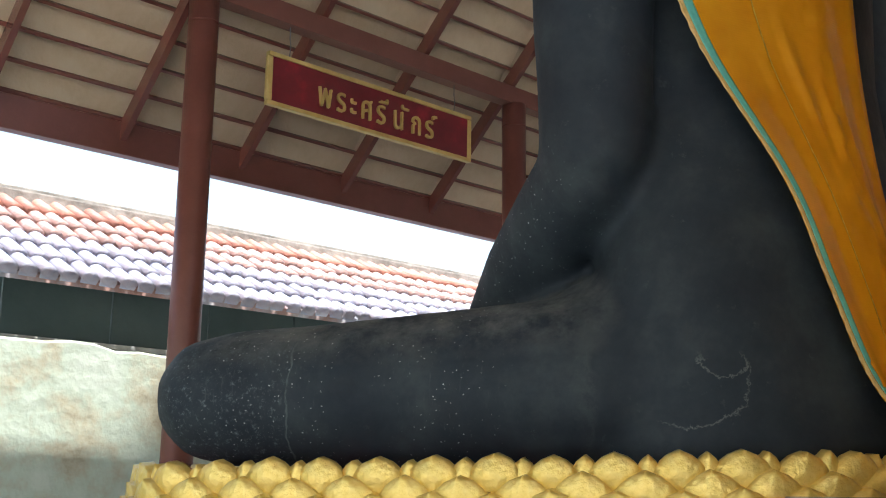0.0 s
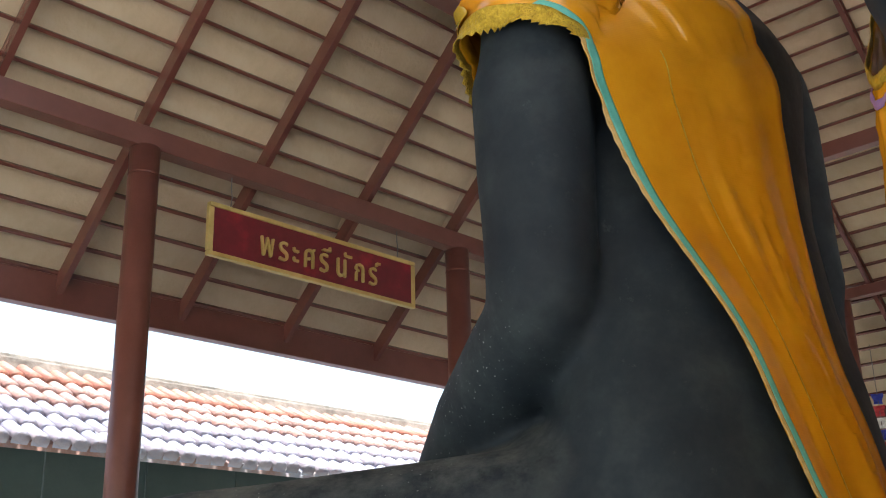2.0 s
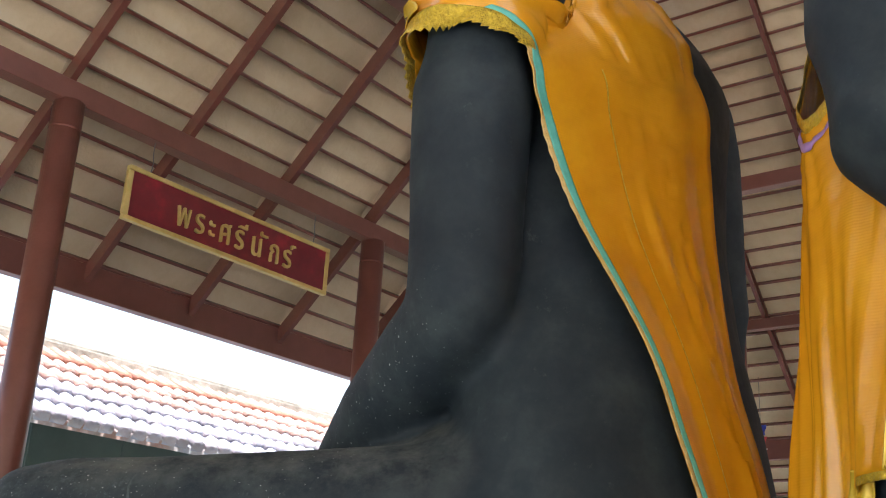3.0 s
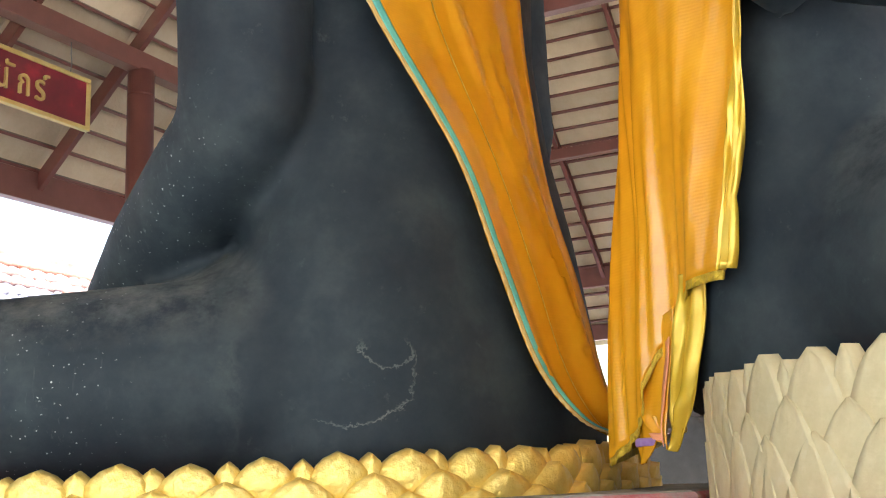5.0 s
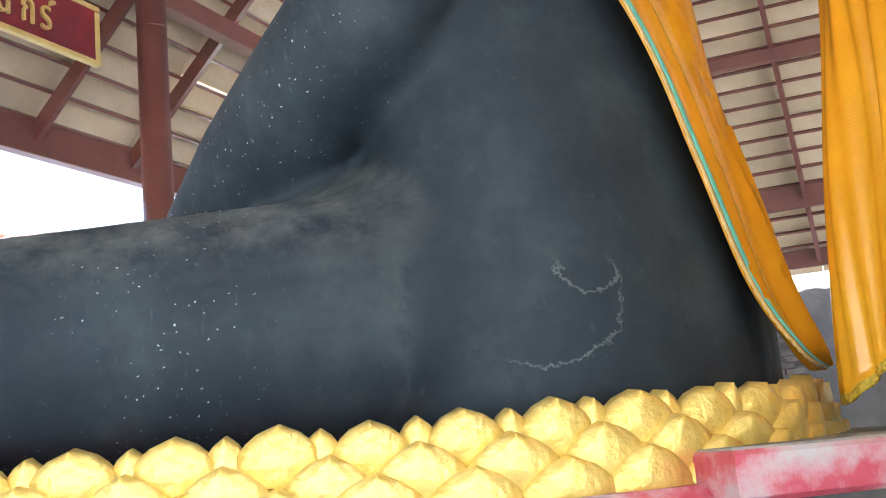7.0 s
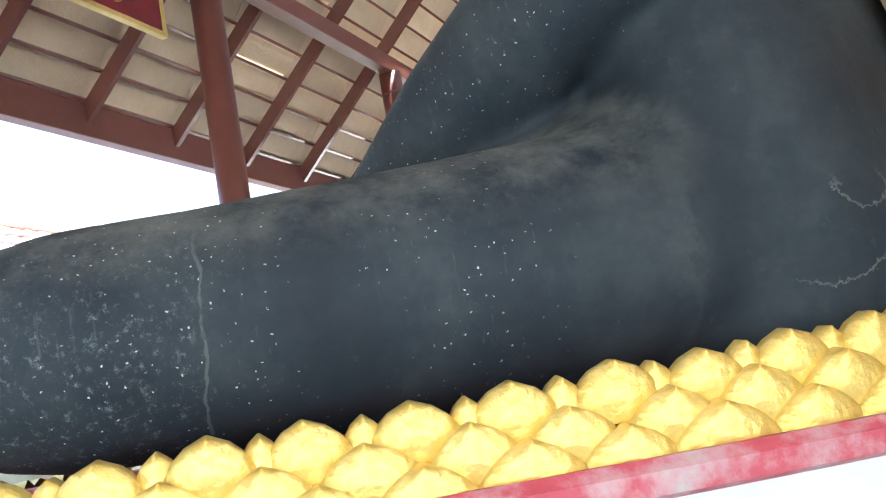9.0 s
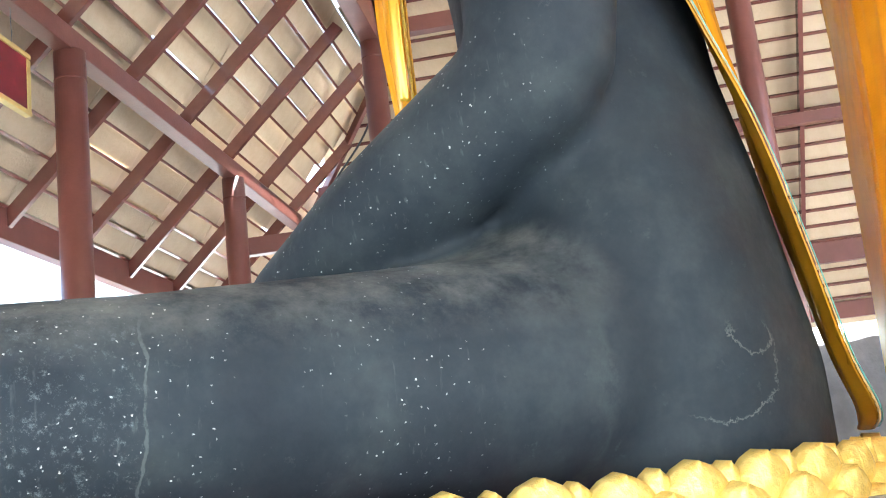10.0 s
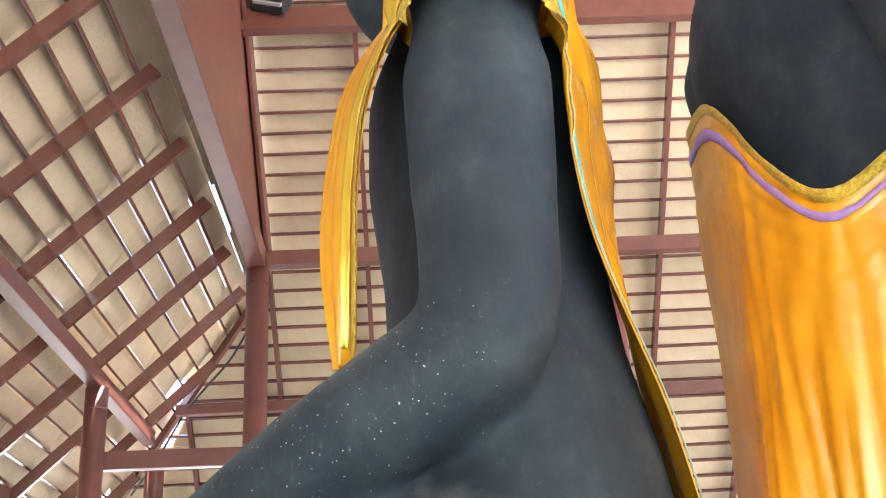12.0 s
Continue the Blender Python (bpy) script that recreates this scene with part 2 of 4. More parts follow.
    col = mix(col, (0.10, 0.11, 0.105), times(times(near(loop.outputs["Value"], 0.09, 0.005), span(dot((0, 0, 1)), 0.45, 0.40)), span(n2.outputs[0], 0.36, 0.46)))
    col = mix(col, (0.12, 0.13, 0.125), times(crack, span(n2.outputs[0], 0.38, 0.55)))
    # a damp run down the flank
    col = mix(col, (0.042, 0.054, 0.058), times(times(near(dot((0.62, -0.78, 0.0), wobble=0.16, scale=9), -0.80, 0.05), span(n2.outputs[0], 0.42, 0.6)), span(dot((0, 0, 1)), 0.85, 0.6)))
    L.new(col, b.inputs["Base Color"])
    L.new(span(n2.outputs[0], 0.3, 0.7, 0.58, 0.80), b.inputs["Roughness"])
    return m


statue_paint = statue_material()


# ---------------------------------------------------------------- mesh helpers
def mesh_of(name, bm, mat, smooth=False):
    me = bpy.data.meshes.new(name)
    bmesh.ops.recalc_face_normals(bm, faces=bm.faces)
    bm.to_mesh(me)
    bm.free()
    me.materials.append(mat)
    if smooth:
        for p in me.polygons:
            p.use_smooth = True
    return me


def part(name, bm, mat, parent=None, label="", smooth=False):
    ob = new(name, mesh_of(name, bm, mat, smooth))
    if parent:
        ob.parent = parent
    if label:
        ob["label"] = label
    return ob


def block(bm, m, sx, sy, sz, bevel=0.0):
    """A box of that size, centred at the pose m, with bevelled edges."""
    r = bmesh.ops.create_cube(bm, size=1, matrix=m @ Matrix.Diagonal((sx, sy, sz, 1)))
    if bevel:
        es = list({e for v in r["verts"] for e in v.link_edges})
        bmesh.ops.bevel(bm, geom=es, offset=bevel, segments=2, affect="EDGES", profile=0.6)


def between(a, b, up=(0, 0, 1)):
    """A pose midway from a to b, with x along the way; and its length."""
    a, b = Vector(a), Vector(b)
    x = (b - a).normalized()
    y = Vector(up).cross(x)
    y = y.normalized() if y.length > 1e-4 else Vector((0, 1, 0))
    z = x.cross(y)
    m = Matrix((x, y, z)).transposed().to_4x4()
    m.translation = (a + b) / 2
    return m, (b - a).length


def bar(bm, a, b, width, height, up=(0, 0, 1), bevel=0.006):
    m, n = between(a, b, up)
    block(bm, m, n, width, height, bevel)


def channel(bm, a, b, width, height, up=(0, 0, 1), t=0.006):
    """A steel C-section of one piece: web, two flanges and two lips, open on one side."""
    m, n = between(a, b, up)
    w, h, lip = width / 2, height / 2, 0.026
    outer = [(w, h - lip), (w, h), (-w, h), (-w, -h), (w, -h), (w, -h + lip)]
    inner = [(w - t, -h + lip), (w - t, -h + t), (-w + t, -h + t), (-w + t, h - t), (w - t, h - t), (w - t, h - lip)]
    ends = [[bm.verts.new(m @ Vector((e * n / 2, y, z))) for y, z in outer + inner] for e in (-1, 1)]
    for k in range(12):
        bm.faces.new((ends[0][k], ends[0][(k + 1) % 12], ends[1][(k + 1) % 12], ends[1][k]))
    bm.faces.new(ends[0])
    bm.faces.new(ends[1])


def tube(bm, points, radii, seg=20, squash=None, caps=True):
    """Rings swept along points; a radius is a number or (across, upward)."""
    pts = [Vector(p) for p in points]
    rings = []
    for i, p in enumerate(pts):
        d = (pts[min(i + 1, len(pts) - 1)] - pts[max(i - 1, 0)]).normalized()
        side = d.cross(Vector((0, 0, 1)))
        side = side.normalized() if side.length > 0.05 else Vector((1, 0, 0))
        up = side.cross(d)
        r = radii[i]
        ra, rb = r if isinstance(r, tuple) else (r, r)
        rings.append([bm.verts.new(p + side * ra * math.cos(a) + up * rb * math.sin(a)) for a in (2 * math.pi * k / seg for k in range(seg))])
    for q, r in zip(rings, rings[1:]):
        for k in range(seg):
            bm.faces.new((q[k], q[(k + 1) % seg], r[(k + 1) % seg], r[k]))
    if caps:
        bm.faces.new(rings[0])
        bm.faces.new(rings[-1])


def smooth_path(points, n, closed=False):
    """Catmull-Rom through the points."""
    p = [Vector(q) for q in points]
    count = len(p) if closed else len(p) - 1
    out = []
    for k in range(n):
        u = k / n * count if closed else k / (n - 1) * count
        i = min(int(u), count - 1)
        f = u - i
        g = (lambda j: p[j % len(p)]) if closed else (lambda j: p[max(0, min(len(p) - 1, j))])
        a, b, c, d = g(i - 1), g(i), g(i + 1), g(i + 2)
        out.append(0.5 * ((2 * b) + (c - a) * f + (2 * a - 5 * b + 4 * c - d) * f * f + (3 * b - a - 3 * c + d) * f**3))
    return out


def grid(bm, rows):
    vs = [[bm.verts.new(p) for p in r] for r in rows]
    for a, b in zip(vs, vs[1:]):
        for k in range(len(a) - 1):
            bm.faces.new((a[k], a[k + 1], b[k + 1], b[k]))
    return vs


def thing(name, label, category, at=(0, 0, 0), group="", kind=""):
    ob = new(name)
    ob.location = at
    return tagged(ob, label, category, group, kind)


# ---------------------------------------------------------------- ground
bm = bmesh.new()
bmesh.ops.create_grid(bm, x_segments=40, y_segments=40, size=400)
tagged(part("ground", bm, concrete), "pale worn concrete yard around the pavilion", "ground", kind="structure")

# unseen slab, added darker than the yard to reduce bounced light
floor_m = material("floor_low_bounce", [(0.3, (0.20, 0.19, 0.18)), (0.7, (0.32, 0.31, 0.29))], 1.5, 0.55, bump=0.2, bump_scale=12)
bm = bmesh.new()
block(bm, pose(5.2, 1.75, 0.0), 16.0, 10.4, 0.10, 0.01)
tagged(part("floor", bm, floor_m), "unseen grey floor slab that cuts bounced light under the roof", "floor", kind="structure")

# ---------------------------------------------------------------- pavilion
SLOPE = 0.941                      # both roof slopes
EAVE_Y, EAVE_X, EAVE_Z = 7.10, 13.45, 4.13
RING_Y, RING_X, RING_Z = 6.05, 11.75, 4.86
MID_X, MID_Y = 5.2, 1.75           # middle of the pavilion
GABLE_Y = 4.95                     # the side slope ends here, under the gable
BACK_X, BACK_Y = 2 * MID_X - EAVE_X, 2 * MID_Y - EAVE_Y
COURSE, COURSE_SIDE = 0.216, 0.229  # a tile course along the end and side slopes
END_X, END_Z = 12.05, 5.24         # the beam under the end slope
CL = math.cos(math.atan(SLOPE))
SL = math.sin(math.atan(SLOPE))


EAVE_B = 14.12                     # the end slope overhangs further


def roof_side(y):
    return EAVE_Z + SLOPE * (EAVE_Y - y)


def roof_end(x):
    return EAVE_Z + SLOPE * (EAVE_X - x)


def post(name, x, y, top, r=0.100):
    """A round steel post on a square foot, with a collar at its head."""
    p = thing(name, "round red-brown painted steel post carrying the roof beams", "post", (x, y, 0), "pavilion posts")
    bm = bmesh.new()
    tube(bm, [(0, 0, 0.03), (0, 0, top)], [r, r], 32)
    part("shaft", bm, steel, p, smooth=False)
    for f in p.children[0].data.polygons:
        f.use_smooth = len(f.vertices) == 4
    bm = bmesh.new()
    block(bm, pose(0, 0, 0.015), 0.4, 0.4, 0.03, 0.004)
    part("foot_plate", bm, steel, p)
    bm = bmesh.new()
    tube(bm, [(0, 0, top - 0.20), (0, 0, top - 0.19)], [r + 0.003, r + 0.003], 32)
    part("collar", bm, steel, p)
    return p


for x in (-2.0, 0.75, 3.75, 6.75, 9.75):
    post("post", x, RING_Y, RING_Z)
for y in (6.05, -2.55):
    post("post", END_X, y, RING_Z if y > 6 else END_Z)
post("post", END_X, 5.0, END_Z, 0.05)
for y in (4.68, 1.40, -1.2):
    post("post", 9.87, y, 6.02 if y > 4 else roof_end(9.87) - 0.15, 0.105)
for x in (-2.0, 0.75, 3.75, 6.75, 9.75):
    post("post", x, 2 * MID_Y - RING_Y, RING_Z)


def beam(name, a, b, w, h, label="red-brown painted steel roof beam", up=(0, 0, 1)):
    bm = bmesh.new()
    bar(bm, a, b, w, h, up, 0.008)
    return tagged(part(name, bm, steel), label, "beam", "roof beams")


# ring beam, eave beam, inner beams
beam("ring_beam", (-3.0, RING_Y, RING_Z + 0.065), (RING_X, RING_Y, RING_Z + 0.065), 0.12, 0.15)
beam("ring_beam", (END_X, RING_Y - 0.2, END_Z + 0.06), (END_X, -2.6, END_Z + 0.06), 0.11, 0.12)
beam("inner_beam", (-3.0, 4.68, 6.08), (9.95, 4.68, 6.08), 0.16, 0.20, "long red-brown painted tie beam under the gable")
beam("inner_beam", (9.87, 4.60, 6.08), (9.87, -1.2, 6.08), 0.12, 0.15)
beam("inner_beam", (8.95, 4.9, 8.13), (8.95, -1.5, 8.13), 0.12, 0.24)
beam("tie_beam", (9.81, 6.05, 4.22), (9.87, 4.68, 4.22), 0.10, 0.16)
beam("eave_beam", (-3.0, EAVE_Y + 0.02, EAVE_Z - 0.02), (EAVE_X, EAVE_Y + 0.02, EAVE_Z - 0.02), 0.10, 0.24, "red-brown painted eave beam along the roof edge")
beam("eave_beam", (EAVE_X + 0.02, EAVE_Y, EAVE_Z - 0.02), (EAVE_X + 0.02, BACK_Y, EAVE_Z - 0.02), 0.10, 0.24, "red-brown painted eave beam along the roof edge")
beam("eave_beam", (EAVE_B + 0.02, EAVE_Y, roof_end(EAVE_B) + 0.02), (EAVE_B + 0.02, BACK_Y, roof_end(EAVE_B) + 0.02), 0.08, 0.20, "red-brown painted eave beam along the roof edge")
beam("gable_board", (10.9, 4.70, roof_end(10.9) - 0.10), (5.2, 4.70, roof_end(5.2) - 0.10), 0.04, 0.30, "wide red-brown painted board along the gable edge")
beam("hip_rafter", (EAVE_X, EAVE_Y, EAVE_Z + 0.02), (EAVE_X - (EAVE_Y - GABLE_Y), GABLE_Y, roof_side(GABLE_Y) + 0.02), 0.05, 0.10, "red-brown painted steel hip rafter")

# rafters of the side slope, one metre apart
k = 0
for i in range(17):
    x = -2.25 + i
    top = GABLE_Y if x < EAVE_X - (EAVE_Y - GABLE_Y) else EAVE_Y - (EAVE_X - x)
    if top > EAVE_Y - 0.3:
        continue
    bm = bmesh.new()
    channel(bm, (x, EAVE_Y, EAVE_Z + 0.0), (x, top, roof_side(top)), 0.046, 0.11, (0, SL, CL))
    tagged(part("rafter", bm, steel_gloss), "red-brown painted steel channel rafter under the tiles", "rafter", "side slope rafters")
# rafters of the end slope
for i in range(9):
    y = 5.75 - i * 1.03
    top = 5.2 if y < GABLE_Y else EAVE_X - (EAVE_Y - y)
    bm = bmesh.new()
    channel(bm, (EAVE_B, y, roof_end(EAVE_B)), (top, y, roof_end(top)), 0.046, 0.11, (SL, 0, CL))
    tagged(part("rafter", bm, steel_gloss), "red-brown painted steel channel rafter under the tiles", "rafter", "end slope rafters")

# battens
bat = thing("roof_battens", "thin red-brown steel battens carrying the side slope tiles", "batten", kind="structure")
n_side = int((EAVE_Y - GABLE_Y) / CL / COURSE_SIDE) + 1
for k in range(n_side):
    d = 0.10 + k * COURSE_SIDE
    y, z = EAVE_Y - d * CL + 0.069 * SL, EAVE_Z + d * SL + 0.069 * CL
    bm = bmesh.new()
    bar(bm, (-3.0, y, z), (EAVE_X - d * CL, y, z), 0.024, 0.034, (0, SL, CL), 0.003)
    part("batten", bm, steel_gloss, bat)
bat = thing("roof_battens", "thin red-brown steel battens carrying the end slope tiles", "batten", kind="structure")
n_end = int((EAVE_X - MID_X) / CL / COURSE)
for k in range(-4, n_end):
    d = 0.10 + k * COURSE
    x, z = EAVE_X - d * CL + 0.070 * SL, EAVE_Z + d * SL + 0.070 * CL
    bm = bmesh.new()
    bar(bm, (x, 4.70 if d * CL > EAVE_Y - GABLE_Y else EAVE_Y - d * CL, z), (x, BACK_Y, z), 0.026, 0.036, (SL, 0, CL), 0.003)
    part("batten", bm, steel_gloss, bat)

# beyond the ridge, the far side slope and over the tiles: plain unseen sheets that close the roof
def sheet(name, corners, t=0.05, mat=None, label="plain unseen sheet closing the roof against daylight"):
    bm = bmesh.new()
    lo = [bm.verts.new(c) for c in corners]
    f = bm.faces.new(lo)
    ext = bmesh.ops.extrude_face_region(bm, geom=[f])
    bmesh.ops.translate(bm, vec=(0, 0, t), verts=[v for v in ext["geom"] if isinstance(v, bmesh.types.BMVert)])
    return tagged(part(name, bm, mat or tile_under), label, "roof", kind="structure")


RIDGE_Z = roof_end(MID_X)
LIFT = 0.30
# added above the tiles to block daylight through their gaps
sheet("roof_deck", [(BACK_X, EAVE_Y + 0.15, EAVE_Z - 0.14 + LIFT), (7.75, EAVE_Y + 0.15, EAVE_Z - 0.14 + LIFT), (7.75, GABLE_Y - 0.2, roof_side(GABLE_Y - 0.2) + LIFT), (BACK_X, GABLE_Y - 0.2, roof_side(GABLE_Y - 0.2) + LIFT)])
# added strip that keeps the sun off the eave beam
sheet("roof_deck", [(7.75, EAVE_Y + 0.15, EAVE_Z - 0.14 + LIFT), (EAVE_X, EAVE_Y + 0.15, EAVE_Z - 0.14 + LIFT), (EAVE_X - 0.5, EAVE_Y - 0.45, roof_side(EAVE_Y - 0.45) + LIFT), (7.75, EAVE_Y - 0.45, roof_side(EAVE_Y - 0.45) + LIFT)])
sheet("roof_deck", [(EAVE_B + 0.1, EAVE_Y, roof_end(EAVE_B + 0.1) + LIFT), (EAVE_B + 0.1, BACK_Y, roof_end(EAVE_B + 0.1) + LIFT), (MID_X, BACK_Y, RIDGE_Z + LIFT), (MID_X, GABLE_Y, RIDGE_Z + LIFT), (EAVE_X - 2.15, GABLE_Y, roof_end(EAVE_X - 2.15) + LIFT)])
# unseen far slopes, assumed so the roof is closed overhead
sheet("roof_west", [(BACK_X, BACK_Y, EAVE_Z), (BACK_X, GABLE_Y, EAVE_Z), (MID_X, GABLE_Y, RIDGE_Z), (MID_X, BACK_Y, RIDGE_Z)])
sheet("roof_south", [(BACK_X, BACK_Y - 1.2, EAVE_Z - 0.3), (EAVE_X, BACK_Y - 1.2, EAVE_Z - 0.3), (EAVE_X - 2.15, BACK_Y + 0.6, EAVE_Z + 1.9), (BACK_X + 2.15, BACK_Y + 0.6, EAVE_Z + 1.9)])
bm = bmesh.new()
f = bm.faces.new([bm.verts.new(c) for c in ((11.25, 4.74, 6.19), (MID_X, 4.74, 6.19), (MID_X, 4.74, RIDGE_Z + 0.05))])
ext = bmesh.ops.extrude_face_region(bm, geom=[f])
bmesh.ops.translate(bm, vec=(0, 0.04, 0), verts=[v for v in ext["geom"] if isinstance(v, bmesh.types.BMVert)])
tagged(part("gable_wall", bm, steel), "red-brown boarded gable above the side slope", "gable", kind="structure")


def roof_tile(w, l, t=0.014):
    """One flat roof tile with a lapped, slightly raised lower edge."""
    bm = bmesh.new()
    g = 0.004
    lo = [(-w / 2 + g, -l / 2, 0), (w / 2 - g, -l / 2, 0), (w / 2 - g, l / 2 + 0.03, 0.045), (-w / 2 + g, l / 2 + 0.03, 0.045)]
    a = [bm.verts.new(p) for p in lo]
    b = [bm.verts.new((p[0], p[1], p[2] + t)) for p in lo]
    bm.faces.new(a)
    bm.faces.new(b)
    for i in range(4):
        bm.faces.new((a[i], a[(i + 1) % 4], b[(i + 1) % 4], b[i]))
    return bm


# ---------------------------------------------------------------- neighbour house and yard walls
NY, NZ, NTOP = 8.25, 3.27, (9.73, 4.18)
n_slope = math.atan2(NTOP[1] - NZ, NTOP[0] - NY)
house = thing("neighbour_house", "low neighbouring house with a weathered clay barrel tile roof", "house", (0, 0, 0))
bm = bmesh.new()
block(bm, pose(9, 11.2, 1.30), 30, 5.0, 2.6, 0.01)
part("wall", bm, white_plaster, house)
for i in range(22):
    bm = bmesh.new()
    block(bm, pose(-3.4 + i * 0.93, NY + 0.33, NZ - 0.19), 0.918, 0.05, 0.52, 0.006)
    part("eave_panel", bm, green_panel, house, "dark green panel under the eave")
bm = bmesh.new()
block(bm, pose(9, NY + 0.26, NZ - 0.475), 30, 0.09, 0.045, 0.01)
block(bm, pose(9, NY + 0.30, NZ - 0.54), 30, 0.12, 0.04, 0.01)
part("gutter", bm, grey_metal, house, "grey metal gutter rails")
bm = bmesh.new()
block(bm, pose(9, NTOP[0] + 0.08, NTOP[1] + 0.06), 30, 0.20, 0.13, 0.02)
block(bm, pose(9, NTOP[0] + 0.12, NTOP[1] + 0.14), 30, 0.16, 0.05, 0.015)
part("ridge_cap", bm, mortar, house, "pale mortared ridge cap")
bm = bmesh.new()
f = bm.faces.new([bm.verts.new(c) for c in ((-6, NY + 0.12, NZ + 0.024), (24, NY + 0.12, NZ + 0.024), (24, NTOP[0], NTOP[1] - 0.05), (-6, NTOP[0], NTOP[1] - 0.05))])
ext = bmesh.ops.extrude_face_region(bm, geom=[f])
bmesh.ops.translate(bm, vec=(0, 0, -0.06), verts=[v for v in ext["geom"] if isinstance(v, bmesh.types.BMVert)])
roof_n = part("roof", bm, clay_rest, house)


def yard_wall(name, a, b, h, mat, label, seed):
    """A thick old wall whose top edge is broken and uneven."""
    rnd = random.Random(seed)
    bm = bmesh.new()
    a, b = Vector(a), Vector(b)
    n = 120
    d = (b - a) / n
    side = Vector((-d.y, d.x, 0)).normalized() * 0.10
    rows = []
    for k in range(n + 1):
        p = a + d * k
        z = h + rnd.uniform(-0.02, 0.015) + 0.02 * math.sin(k * 0.7)
        rows.append([p - side, p - side + Vector((0, 0, z - 0.02)), p - side * 0.7 + Vector((0, 0, z)), p + side * 0.7 + Vector((0, 0, z - 0.004)), p + side + Vector((0, 0, z - 0.03)), p + side])
    grid(bm, rows)
    return tagged(part(name, bm, mat), label, "wall", kind="structure")


yard_wall("wall_yard", (-9, 8.12, 0), (14.5, 8.12, 0), 2.735, old_wall, "old mottled cream and pale green plaster wall with a crumbling top", 3)
yard_wall("wall_far", (15.2, 5.2, 0), (15.2, -9, 0), 3.27, grey_wall, "old grey rendered wall with bare brick showing", 5)

far_wall = [o for o in scene.objects if o.name == "wall_far"][0]
bm = bmesh.new()
block(bm, pose(0, 0, 0), 0.06, 0.215, 0.065, 0.006)
brick = mesh_of("brick", bm, brick_m)
rnd = random.Random(8)
for j in range(11):
    for i in range(7):
        if rnd.random() < 0.22 or (j in (0, 10) and rnd.random() < 0.5):
            continue
        ob = new("brick", brick)
        ob.parent = far_wall
        ob.matrix_local = pose(15.095 + rnd.uniform(-0.008, 0.008), 3.2 + i * 0.232 + 0.116 * (j % 2) + rnd.uniform(-0.006, 0.006), 2.30 + j * 0.078, rnd.uniform(-1.5, 1.5), 0, 0)
bm = bmesh.new()
tube(bm, smooth_path([(12.9, 6.5, roof_side(6.5) - 0.10), (12.5, 6.15, roof_side(6.15) - 0.16), (12.0, 5.7, roof_side(5.7) - 0.12), (11.6, 5.2, roof_side(5.2) - 0.20), (11.2, 4.85, roof_side(4.85) - 0.12)], 24), [0.012] * 24, 8)
tagged(part("cable", bm, black_plastic), "black electric cable strung along the roof hip", "cable")

# ---------------------------------------------------------------- statue
Z1 = 1.82
# torso rings: height, middle y, half width, half depth
TORSO = [(-0.05, -0.05, 1.16, 0.71), (0.35, -0.05, 1.20, 0.71), (0.7, -0.05, 1.18, 0.65), (1.1, -0.05, 1.09, 0.59), (1.5, -0.03, 0.97, 0.53), (2.0, 0.0, 0.92, 0.51), (2.5, 0.02, 0.95, 0.55), (2.9, 0.0, 1.0, 0.56), (3.15, 0.0, 0.98, 0.44), (3.33, 0.02, 0.62, 0.32), (3.42, 0.04, 0.32, 0.26)]


def slim(z):
    """How far the second statue's hips are drawn in at that height."""
    return max(0.0, min(1.0, (1.5 - z) / 0.5))


